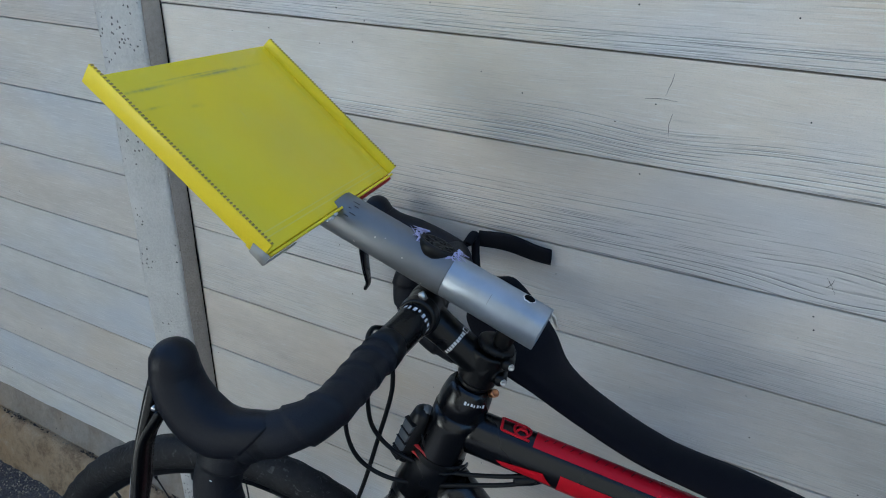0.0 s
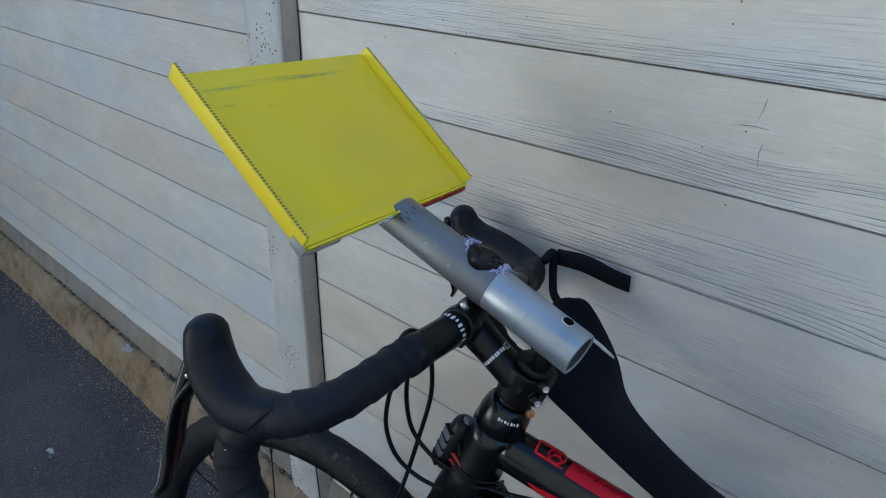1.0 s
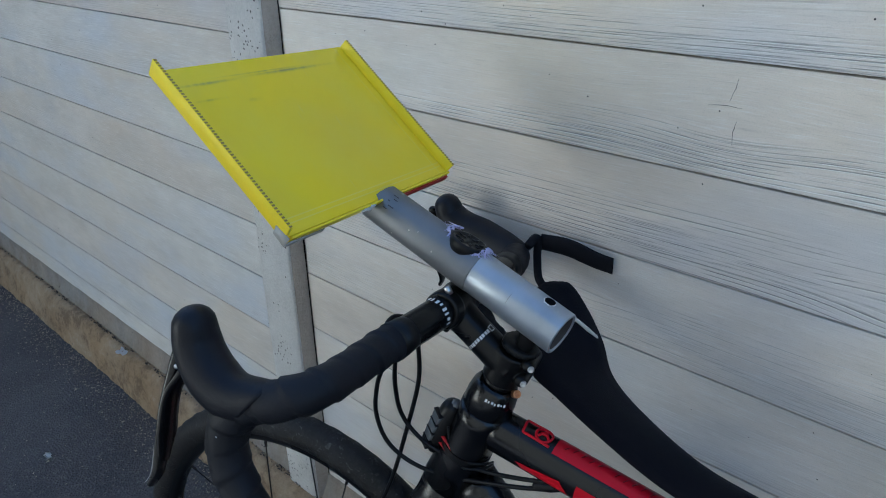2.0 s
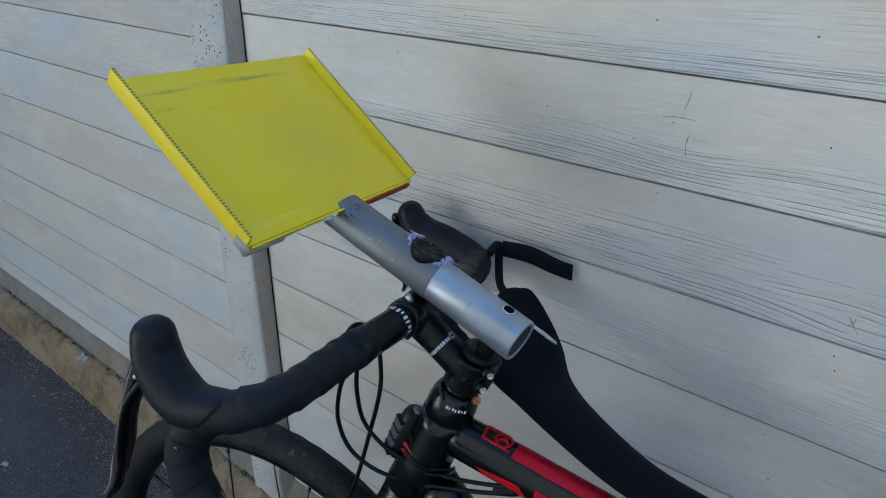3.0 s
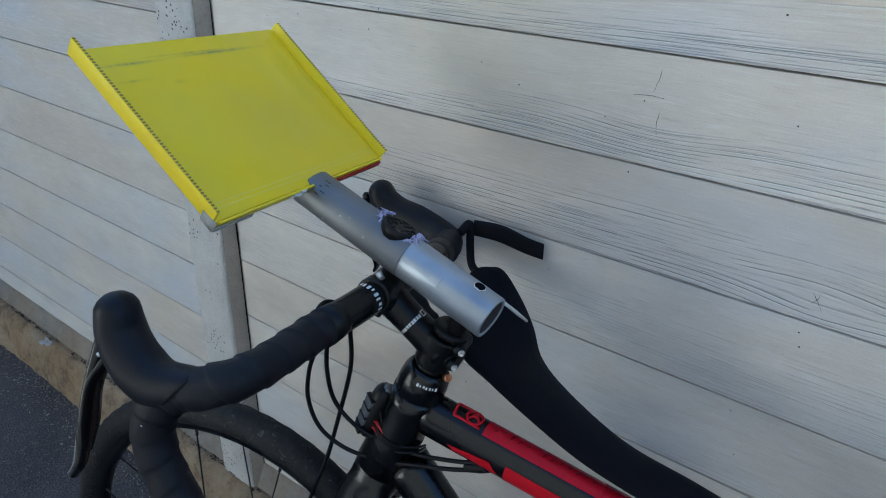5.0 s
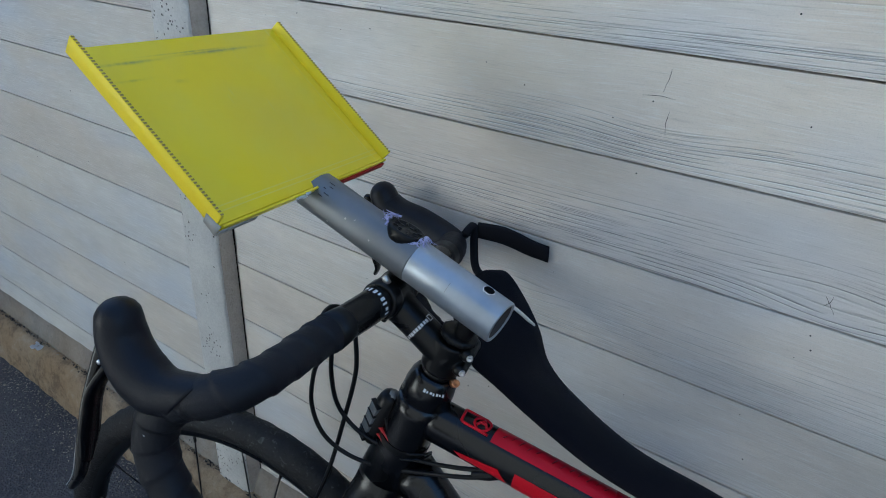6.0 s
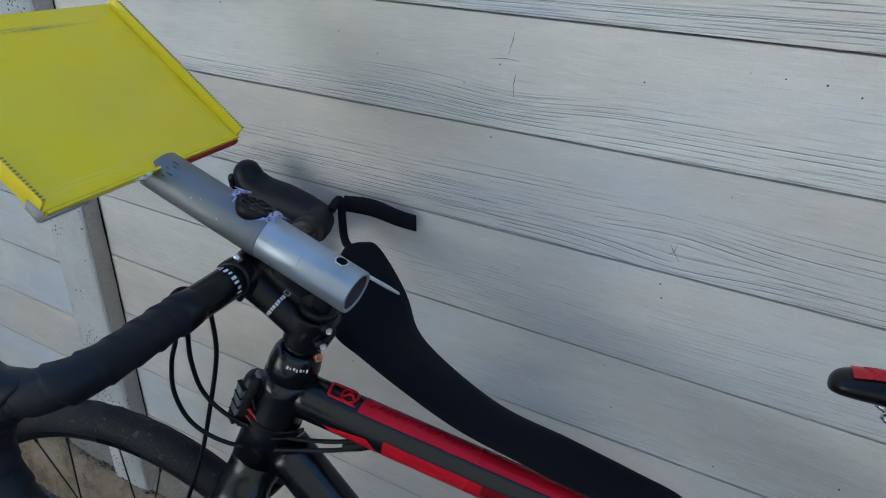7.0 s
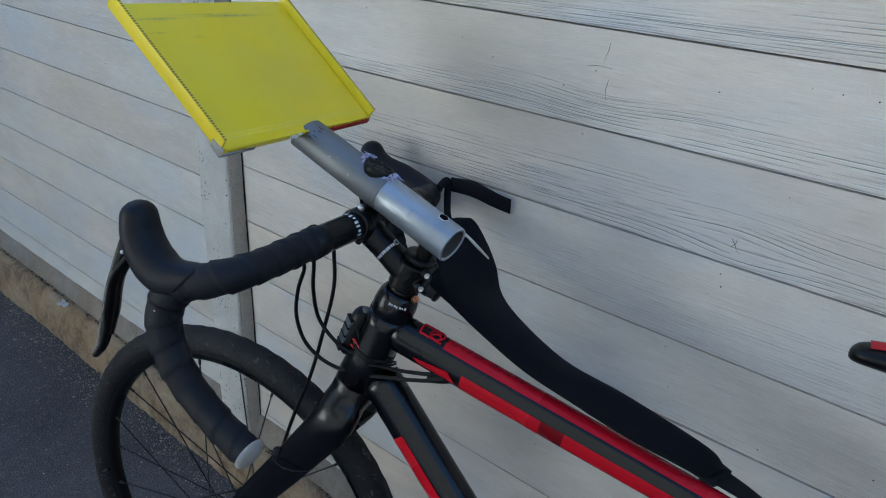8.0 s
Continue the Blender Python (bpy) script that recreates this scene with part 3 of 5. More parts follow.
TT = curve([(0.661, -0.246, 0.819), (0.928, -0.203, 0.768), (1.195, -0.161, 0.718)], 14)
TT_R = blend([(0.021, 0.0245), (0.020, 0.023), (0.018, 0.019)], len(TT))
tube = part("top_tube", sweep(TT, TT_R, 28, hint=FU), M_GLOSS, bike, "gloss black oval tube with red stripes")


def paint(a0, a1, d0, d1, path, radii, hint, over=1.012, seg=6):
    """A painted patch lying on a tube, between two distances along it and two angles round it."""
    pick, rr, run = [], [], 0.0
    for i, p in enumerate(path):
        run += 0 if i == 0 else (p - path[i - 1]).length
        if d0 <= run <= d1:
            pick.append(p)
            rr.append((radii[i][0] * over, radii[i][1] * over))
    return sweep(pick, rr, seg, hint=hint, caps=False, arc=(a0, a1))


TTF = curve([TT[0], TT[7], TT[14], TT[21], TT[28]], 24)
TTF_R = blend([(0.021, 0.0245), (0.020, 0.023), (0.018, 0.019)], len(TTF))
part("stripe", paint(50, 122, 0.070, 0.9, TTF, TTF_R, FU), M_RED, tube, "red stripe")
part("stripe", paint(-56, 10, 0.104, 0.214, TTF, TTF_R, FU, 1.016), M_RED, tube, "bright red panel")
part("stripe", paint(-56, 10, 0.203, 0.246, TTF, TTF_R, FU, 1.013), M_DARK_RED, tube, "dark red panel")
part("stripe", paint(-56, 10, 0.232, 0.9, TTF, TTF_R, FU, 1.010), M_RED, tube, "red lower stripe")


def on_tube(d, a, lift=1.02):
    """A place on the top tube: distance along it, angle round it."""
    axis = (TT[-1] - TT[0]).normalized()
    side = axis.cross(FU).normalized()
    up = side.cross(axis)
    return TT[0] + axis * d + (side * math.cos(radians(a)) * 0.0208 + up * math.sin(radians(a)) * 0.0243) * lift


def decal(a, b, c, d):
    """A four-cornered painted patch on the top tube; corners as (distance, angle)."""
    bm = bmesh.new()
    g = [[bm.verts.new(on_tube(*[(1 - v) * ((1 - u) * a[q] + u * b[q]) + v * ((1 - u) * d[q] + u * c[q]) for q in (0, 1)], 1.013)) for v in (0, 0.2, 0.4, 0.6, 0.8, 1.0)] for u in (0, 0.25, 0.5, 0.75, 1.0)]
    for i in range(4):
        for j in range(5):
            bm.faces.new((g[i][j], g[i + 1][j], g[i + 1][j + 1], g[i][j + 1]))
    return bm


part("stripe", decal((0.044, -18), (0.092, -2), (0.104, -34), (0.052, -34)), M_RED, tube, "short red flash")
ring = [on_tube(0.060 + 0.0085 * math.cos(2 * math.pi * k / 20), 86 + 24 * math.sin(2 * math.pi * k / 20)) for k in range(21)]
part("emblem", sweep(ring, 0.0015, 6), M_RED, tube, "red ring emblem")
for pts in ([(0.040, 62), (0.070, 60)], [(0.040, 62), (0.037, 112)], [(0.037, 112), (0.062, 114)], [(0.055, 74), (0.060, 98)], [(0.060, 98), (0.066, 76)], [(0.056, 86), (0.064, 86)]):
    q = [on_tube(pts[0][0] + (pts[1][0] - pts[0][0]) * k / 6, pts[0][1] + (pts[1][1] - pts[0][1]) * k / 6) for k in range(7)]
    part("emblem", sweep(q, 0.0015, 6), M_RED, tube, "red line emblem")
bm = bmesh.new()
for k in range(13):
    if k == 5:
        continue
    d = 0.084 + 0.0088 * k
    q = [on_tube(d + 0.0006 * w, 76 + (k * 5) % 7 + (2.2 + (k * 3) % 4 * 0.6) * w, 1.014) for w in range(6)]
    sweep(q, 0.0005 if k % 2 else 0.0007, 5, bm=bm)
part("print", bm, M_DARK_RED, tube, "faint dark lettering drawn as bars")

DT = curve([(0.650, -0.257, 0.747), (0.830, -0.243, 0.560), (1.098, -0.220, 0.297)], 20)
DT_R = blend([(0.024, 0.027), (0.0235, 0.0265), (0.022, 0.024)], len(DT))
down = part("down_tube", sweep(DT, DT_R, 28, hint=FU), M_GLOSS, bike, "gloss black down tube with red panels")
part("stripe", paint(-50, 6, 0.072, 0.5, DT, DT_R, FU), M_RED, down, "red panel")
BB = Vector((1.098, -0.220, 0.297))
CLUSTER = Vector((1.200, -0.162, 0.719))
part("seat_tube", sweep([BB, BB.lerp(CLUSTER, 0.5), CLUSTER + (CLUSTER - BB).normalized() * 0.03], 0.0165, 20), M_GLOSS, bike)
SEAT_DIR = (CLUSTER - BB).normalized()
part("seat_post", sweep([CLUSTER, CLUSTER + SEAT_DIR * 0.10, CLUSTER + SEAT_DIR * 0.208], 0.0136, 18), M_SATIN, bike)
part("bottom_bracket", lathe(BB - FL * 0.036, FL, [(0, 0.021), (0.004, 0.024), (0.068, 0.024), (0.072, 0.021)], 24), M_GLOSS, bike)
REAR = BB - FF * 0.425 + FU * 0.066
for side in (1, -1):
    part("chainstay", sweep(curve([BB + FL * 0.022 * side, BB - FF * 0.15 + FL * 0.045 * side + FU * 0.02, REAR + FL * 0.066 * side], 8), [0.011, 0.010, 0.008], 12), M_GLOSS, bike)
    part("seatstay", sweep(curve([CLUSTER + FL * 0.014 * side, CLUSTER.lerp(REAR, 0.4) + FL * 0.045 * side, REAR + FL * 0.066 * side], 8), [0.009, 0.008, 0.007], 12), M_GLOSS, bike)


def saddle():
    """Narrow saddle: rounded nose, flaring wings, dished top."""
    nose = Vector((1.118, -0.150, 0.952))
    bm = bmesh.new()
    rows = []
    for d, w, up, deep in ((0.0, 0.004, 0.0, 0.006), (0.004, 0.013, 0.003, 0.013), (0.015, 0.018, 0.005, 0.017), (0.05, 0.021, 0.006, 0.020), (0.10, 0.024, 0.005, 0.022), (0.15, 0.036, 0.004, 0.024), (0.20, 0.058, 0.007, 0.026), (0.245, 0.070, 0.013, 0.026), (0.268, 0.062, 0.014, 0.020), (0.275, 0.03, 0.010, 0.012)):
        c = nose - FF * d + FU * up
        rows.append([bm.verts.new(c + FL * (w * math.cos(a)) + FU * (deep * 0.5 * math.sin(a) if math.sin(a) > 0 else deep * 0.72 * math.sin(a))) for a in [2 * math.pi * k / 24 for k in range(24)]])
    for a, b in zip(rows, rows[1:]):
        for k in range(24):
            bm.faces.new((a[k], a[(k + 1) % 24], b[(k + 1) % 24], b[k]))
    bm.faces.new(rows[0][::-1])
    bm.faces.new(rows[-1])
    return bm


seat = part("saddle", saddle(), M_SATIN, bike, "black saddle with a red panel on its nose")
round_off = seat.modifiers.new("round", "SUBSURF")
round_off.levels = round_off.render_levels = 2
bm = bmesh.new()
nose = Vector((1.118, -0.150, 0.952))
for d0, d1 in ((0.014, 0.030), (0.030, 0.060), (0.060, 0.11)):
    q = []
    for d in (d0, d1):
        for a in (-0.6, 0.0, 0.6):
            q.append(bm.verts.new(nose - FF * d + FU * (0.0158 - 0.004 * abs(a) + (0.0012 if d > 0.02 else -0.0008)) + FL * (a * 0.016)))
    for k in range(2):
        bm.faces.new((q[k], q[k + 1], q[k + 4], q[k + 3]))
part("panel", bm, M_RED, seat, "red printed panel")
for side in (1, -1):
    part("saddle_rail", sweep(curve([nose - FF * 0.04 - FU * 0.014 + FL * 0.008 * side, nose - FF * 0.09 - FU * 0.045 + FL * 0.02 * side, nose - FF * 0.18 - FU * 0.045 + FL * 0.022 * side, nose - FF * 0.24 - FU * 0.01 + FL * 0.03 * side], 6), 0.0035, 8), M_STEEL, bike)

# fork
CROWN = on_steer(0.212)
bm = lathe(on_steer(0.184), STEER_DOWN, [(0, 0.0305), (0.004, 0.0312), (0.014, 0.0318), (0.028, 0.0300), (0.040, 0.022)], 32)
for side in (1, -1):
    low = AXLE + WL * 0.052 * side
    top = CROWN + SL * 0.037 * side + STEER_DOWN * 0.046
    mid = top.lerp(low, 0.5) + SL * 0.010 * side - SF * 0.004
    path = curve([CROWN + SL * 0.004 * side - STEER_DOWN * 0.012, CROWN + SL * 0.022 * side + STEER_DOWN * 0.012, top, mid, low], 8)
    LEG = path if side > 0 else LEG
    sweep(path, [(0.020, 0.026), (0.0230, 0.031), (0.0195, 0.031), (0.0160, 0.026), (0.011, 0.014)], 22, hint=SF, round_end=(True, True), bm=bm)
fork = part("fork", bm, M_GLOSS, bike, "gloss black fork with broad crown and legs")
melt(fork, 0.0024, 110)
near = min(LEG, key=lambda p: (p - st(0.068, 0.047, -0.345)).length)
ring = [near + (SL * math.cos(a) * 0.0235 + SF * math.sin(a) * 0.0325) for a in [2 * math.pi * k / 40 for k in range(41)]]
part("cable_tie", sweep(ring, (0.0009), 6), M_PLASTIC, bike, "thin black cable tie round the fork leg")
part("cable_guide", lathe(st(0.071, 0.050, -0.350), SU, [(-0.008, 0.004), (-0.006, 0.006), (0.008, 0.006), (0.010, 0.004)], 12), M_PLASTIC, bike)


def wheel(axle, fwd, left, up, name, spokes=24):
    """A spoked wheel: tyre with a dusty tread, rim, hub, crossed spokes with nipples."""
    bm = bmesh.new()
    seg, sec = 240, 20
    rings = []
    for i in range(seg):
        a = 2 * math.pi * i / seg
        r = fwd * math.cos(a) + up * math.sin(a)
        ring = []
        for k in range(sec):
            g = 2 * math.pi * k / sec
            knob = 0.0014 * ((i // 2 + k) % 2) if abs(math.sin(g)) < 0.75 and math.cos(g) > 0 else 0
            ring.append(bm.verts.new(axle + r * (WHEEL_R - 0.0225 + (0.0225 + knob) * math.cos(g)) + left * (0.0225 * math.sin(g))))
        rings.append(ring)
    for i in range(seg):
        for k in range(sec):
            bm.faces.new((rings[i][k], rings[i][(k + 1) % sec], rings[(i + 1) % seg][(k + 1) % sec], rings[(i + 1) % seg][k]))
    hub_wheel = part(name, bm, M_TYRE, bike, "spoked wheel with a dusty black tyre")
    bm = bmesh.new()
    rings = []
    prof = [(-0.036, 0.0125), (-0.039, 0.0135), (-0.050, 0.0110), (-0.0535, 0.006), (-0.0535, -0.006), (-0.050, -0.0110), (-0.039, -0.0135), (-0.036, -0.0125)]
    for i in range(seg):
        a = 2 * math.pi * i / seg
        r = fwd * math.cos(a) + up * math.sin(a)
        rings.append([bm.verts.new(axle + r * (WHEEL_R + d) + left * w) for d, w in prof])
    for i in range(seg):
        for k in range(len(prof)):
            bm.faces.new((rings[i][k], rings[i][(k + 1) % len(prof)], rings[(i + 1) % seg][(k + 1) % len(prof)], rings[(i + 1) % seg][k]))
    part("rim", bm, M_SATIN, hub_wheel, "matt black rim")
    part("hub", lathe(axle - left * 0.05, left, [(0, 0.009), (0.012, 0.009), (0.016, 0.026), (0.020, 0.026), (0.026, 0.012), (0.074, 0.012), (0.080, 0.024), (0.084, 0.024), (0.088, 0.009), (0.10, 0.009)], 24), M_SATIN, hub_wheel)
    for i in range(spokes):
        side = 1 if i % 2 else -1
        a = 2 * math.pi * (i + 0.16) / spokes
        h = a + (1.25 if (i // 2) % 2 else -1.25)
        p = axle + (fwd * math.cos(h) + up * math.sin(h)) * 0.023 + left * 0.031 * side
        q = axle + (fwd * math.cos(a) + up * math.sin(a)) * (WHEEL_R - 0.051) + left * 0.004 * side
        bm = sweep([p, p.lerp(q, 0.955), p.lerp(q, 0.956), q], [0.0011, 0.0011, 0.0023, 0.0023], 6)
        part("spoke", bm, M_SPOKE, hub_wheel)
    return hub_wheel


wheel(AXLE, WF, WL, WU, "front_wheel")
wheel(REAR, FF, FL, FU, "rear_wheel")

# stem: a straight tube from the bar's clamp to the split clamp on the steerer
STEM_A, STEM_B = st(-0.028, 0.015, -0.008), st(-0.092, 0.013, -0.057)
STEM_D = (STEM_A - STEM_B).normalized()
bm = sweep([STEM_B.lerp(STEM_A, k / 8) for k in range(9)], [0.0186, 0.0176, 0.0170, 0.0168, 0.0167, 0.0167, 0.0170, 0.0178, 0.0190], 28, hint=SU)
lathe(on_steer(0.000), STEER_DOWN, [(0, 0.0180), (0.0015, 0.0200), (0.036, 0.0203), (0.0385, 0.0180)], 32, bm)
lathe(st(-0.026, -0.007, -0.002), SL, [(0, 0.0180), (0.0015, 0.0195), (0.013, 0.0198), (0.016, 0.0188), (0.032, 0.0188), (0.035, 0.0198), (0.0465, 0.0195), (0.048, 0.0180)], 32, bm)
for s in (0.008, 0.027):
    sweep([on_steer(s) - SF * 0.0200 - SL * 0.012, on_steer(s) - SF * 0.0225 + SL * 0.012], [(0.0070, 0.0072), (0.0072, 0.0068)], 14, bm=bm, round_end=(True, True))
stem = part("stem", bm, M_SATIN, bike, "satin black alloy stem with a white band")
melt(stem, 0.0009, 6)
CAP = on_steer(-0.003) - SF * 0.004
top_cap = part("top_cap", lathe(CAP, -STEER_DOWN, [(0, 0.0190), (0.004, 0.0192), (0.0055, 0.0180), (0.0065, 0.0170), (0.0068, 0.006), (0.0045, 0.004)], 32), M_PLASTIC, stem, "round black ribbed cap")
for k in range(16):
    a = 2 * math.pi * k / 16
    o = (STEER_DOWN.orthogonal().normalized() * math.cos(a) + STEER_DOWN.cross(STEER_DOWN.orthogonal().normalized()) * math.sin(a))
    part("rib", sweep([CAP + o * 0.0188, CAP - STEER_DOWN * 0.0045 + o * 0.0188], 0.0009, 6), M_PLASTIC, top_cap)
for l in (0.033, -0.001):
    for u in (0.018, -0.020):
        part("bolt", lathe(st(-0.030, l, u), SF * 0.5 + SU * (0.85 if u > 0 else -0.85), [(-0.003, 0.0036), (0.0045, 0.0036), (0.0052, 0.0028)], 10), M_STEEL if u > 0 else M_SATIN, stem)
for s, r in ((0.008, 0.0040), (0.027, 0.0040)):
    part("bolt", lathe(on_steer(s) - SF * 0.0260 + SL * 0.0135, SL - SF * 0.35, [(-0.004, r * 0.8), (0.0045, r * 0.8), (0.0052, r * 0.6), (0.004, r * 0.4)], 12), M_STEEL, stem, "steel clamp bolt")
# white print round the stem, drawn as plain bars with a small square mark
bm = bmesh.new()
PRINT = STEM_B.lerp(STEM_A, 0.52)
for k in range(9):
    a0 = 110 + k * 11.5
    w0, w1 = (0.0017, -0.0017) if k % 3 else (0.0021, -0.0016)
    sweep([PRINT - STEM_D * w0, PRINT - STEM_D * w1], 0.0171, 3, hint=SU, caps=False, bm=bm, arc=(a0, a0 + (7.5 if k % 2 else 9)))
for w, a0, a1 in ((0.0032, 84, 87), (0.0032, 101, 104)):
    sweep([PRINT - STEM_D * w, PRINT + STEM_D * w], 0.0171, 3, hint=SU, caps=False, bm=bm, arc=(a0, a1))
for w in (-0.0032, 0.0024):
    sweep([PRINT + STEM_D * w, PRINT + STEM_D * (w + 0.0008)], 0.0171, 6, hint=SU, caps=False, bm=bm, arc=(84, 104))
part("print", bm, M_WHITE, stem, "white maker's band")

# handlebar: bare clamp area, wrapped tops and drops, hoods, levers
HALF = {
    1: [(-0.027, 0.0, -0.001), (-0.024, 0.050, -0.003), (-0.017, 0.090, -0.007), (-0.011, 0.130, -0.010), (-0.009, 0.165, -0.011), (-0.005, 0.197, -0.012), (0.008, 0.216, -0.016), (0.030, 0.224, -0.024), (0.056, 0.227, -0.031)],
    -1: [(-0.027, 0.0, -0.001), (-0.030, -0.050, 0.000), (-0.026, -0.100, -0.006), (-0.018, -0.145, -0.014), (-0.008, -0.180, -0.020), (0.004, -0.200, -0.024)],
}
DROP = {
    1: [(0.040, 0.226, -0.026), (0.060, 0.228, -0.040), (0.0715, 0.231, -0.066), (0.067, 0.233, -0.098), (0.045, 0.234, -0.133), (0.011, 0.236, -0.158), (-0.017, 0.238, -0.173), (-0.045, 0.240, -0.184)],
    -1: [(0.004, -0.200, -0.024), (0.040, -0.210, -0.040), (0.064, -0.214, -0.070), (0.066, -0.217, -0.105), (0.050, -0.220, -0.142), (0.030, -0.222, -0.162), (0.005, -0.224, -0.174), (-0.018, -0.225, -0.182)],
}
HOOD = {
    1: [(0.040, 0.226, -0.0265), (0.064, 0.228, -0.0275), (0.084, 0.227, -0.0190), (0.0975, 0.226, -0.0045), (0.1045, 0.225, 0.0110), (0.1060, 0.225, 0.0255)],
    -1: [(0.000, -0.197, -0.024), (0.026, -0.207, -0.019), (0.055, -0.212, -0.012), (0.084, -0.214, -0.005), (0.102, -0.214, 0.006), (0.109, -0.213, 0.018)],
}
bar = part("handlebar", sweep(curve(stl(HALF[-1][::-1][:-1] + HALF[1]), 8), [0.0145] * 3 + [0.0165] * 5 + [0.0155] * 1 + [0.0145] * 5, 22), M_SATIN, bike, "satin black drop handlebar")
part("clamp_sleeve", sweep(curve(stl([HALF[-1][1], (-0.029, -0.025, 0.000), HALF[1][0], (-0.026, 0.025, -0.001), HALF[1][1]]), 4), [0.0159, 0.0165, 0.0165, 0.0165, 0.0159], 24), M_SATIN, bar)
for side in (1, -1):
    bm = bmesh.new()
    lo, hi = (-0.0246, 0.0090 + 0.0375 * side, -0.0026), (-0.0236, 0.0090 + 0.0437 * side, -0.0032)

    def bit(w0, w1, a0, a1):
        sweep(stl([tuple(p + (q - p) * w for p, q in zip(lo, hi)) for w in (w0, w1)]), 0.0174, 4, hint=SU, caps=False, bm=bm, arc=(a0, a1))

    for k in range(8):
        a0 = (66 if side > 0 else -44) + k * 17
        bit(0.05, 0.95 if k % 3 else 0.70, a0, a0 + (7 if k % 2 else 10))
    part("print", bm, M_WHITE, bar, "white maker's mark")


def wrap(length, angle):
    """Overlapping turns of tape, as a slight saw-tooth."""
    turn = (length / 0.026 + angle / (2 * math.pi)) % 1.0
    return 1.0 + (0.10 + 0.035 * math.sin(length * 71)) * (turn ** 1.5 if turn < 0.92 else (1 - turn) * 11.0)


def mirror(points, side, df=0.0, far=0.0):
    """Points of the near side, or of the far side, moved by df and there by far as well."""
    return [(f + df + (far if side < 0 else 0), l * side, u) for f, l, u in points]


for side in (1, -1):
    tops = curve(stl([tuple(a * 0.6 + b * 0.4 for a, b in zip(HALF[side][2], HALF[side][3]))] + HALF[side][3:]), 22)
    part("bar_tape", sweep(tops, [0.0168, 0.0166, 0.0166, 0.0168, 0.0172, 0.0178], 26, wobble=wrap), M_TAPE, bar, "wrapped black bar tape")
    drop = curve(stl(DROP[side]), 16)
    part("bar_tape", sweep(drop, [0.0170, 0.0182, 0.0176, 0.0164, 0.0158, 0.0156], 26, wobble=wrap), M_TAPE, bar, "wrapped black bar tape on the drop")
    end, before = st(*DROP[side][-1]), st(*DROP[side][-2])
    out = (end - before).normalized()
    part("end_plug", lathe(end - out * 0.002, out, [(0, 0.0170), (0.003, 0.0174), (0.006, 0.015), (0.0075, 0.007)], 20), M_FOIL if side > 0 else M_PLASTIC, bar, "scuffed silver bar end plug" if side > 0 else "black bar end plug")
    a, b = HALF[side][2], HALF[side][3]
    ring = [tuple(p + (q - p) * w for p, q in zip(a, b)) for w in (0.04, 0.46)]
    part("finishing_tape", sweep(stl(ring), [0.0172, 0.0186], 24, round_end=(True, False)), M_PLASTIC, bar)
    hood_path = curve(stl(HOOD[side]), 8)
    bm = sweep(hood_path, [(0.0192, 0.0192), (0.0212, 0.0216), (0.0226, 0.0222), (0.0222, 0.0204), (0.0216, 0.0184), (0.0196, 0.0170)], 28, hint=SU, round_end=(False, True))
    bm.verts.ensure_lookup_table()
    for i in range(9):                       # the rolled edge runs slantwise over the bar
        t = (hood_path[i + 1] - hood_path[i]).normalized()
        for v in bm.verts[i * 28:(i + 1) * 28]:
            v.co += t * ((hood_path[i] - v.co).dot(SU) * 0.95 * (1 - i / 9))
    hood = part("brake_hood", bm, M_RUBBER, bar, "black rubber brake hood")
    lever_path = curve(stl(mirror([(0.140, 0.220, 0.006), (0.141, 0.228, -0.014), (0.144, 0.241, -0.052), (0.144, 0.251, -0.085), (0.143, 0.259, -0.108), (0.149, 0.264, -0.121)], side, -0.014, 0.010)), 8)
    lever = part("brake_lever", sweep(lever_path, [(0.0060, 0.006), (0.0085, 0.0060), (0.0095, 0.0052), (0.0085, 0.0045), (0.0065, 0.0038), (0.0045, 0.003)], 16, hint=SF, round_end=(True, True)), M_GLOSS, bar, "gloss black brake lever")
    # the reflection along the glossy lever, made as a pale strip
    edge = [p + SF * 0.0040 + SL * 0.0052 * side for p in lever_path[3:-2]]
    part("lever_edge", sweep(edge, [(0.0003, 0.0003), (0.0008, 0.0006), (0.0008, 0.0006), (0.0003, 0.0003)], 8, hint=SF), M_GLINT, lever, "thin pale line added as the lever's reflection")
    part("shift_paddle", sweep(curve(stl(mirror([(0.132, 0.231, -0.020), (0.141, 0.239, -0.042), (0.142, 0.247, -0.075), (0.141, 0.254, -0.098)], side, -0.014, 0.010)), 6), [(0.007, 0.004), (0.010, 0.0035), (0.011, 0.003), (0.007, 0.0025)], 12, hint=SF, round_end=(True, True)), M_GLOSS, lever)
    part("pivot", lathe(st(0.117 - (0.001 if side < 0 else 0), 0.2385 * side, -0.011), SL * side, [(-0.004, 0.0022), (0.0012, 0.0022), (0.0018, 0.0016)], 12), M_STEEL, lever)

WIRES = [[(-0.033, 0.030, -0.137), (-0.037, 0.032, -0.149), (-0.047, 0.034, -0.161), (-0.062, 0.034, -0.168), (-0.076, 0.024, -0.170), (-0.078, 0.010, -0.176)], [(-0.023, 0.026, -0.161), (-0.032, 0.032, -0.169), (-0.047, 0.035, -0.175), (-0.062, 0.035, -0.175), (-0.075, 0.024, -0.176), (-0.077, 0.008, -0.180)]]
part("scuff", sweep(stl([(0.0700, 0.2470, -0.0560), (0.0655, 0.2480, -0.0575)]), [0.0008, 0.0005], 6), M_WHITE, bar, "small white scuff")
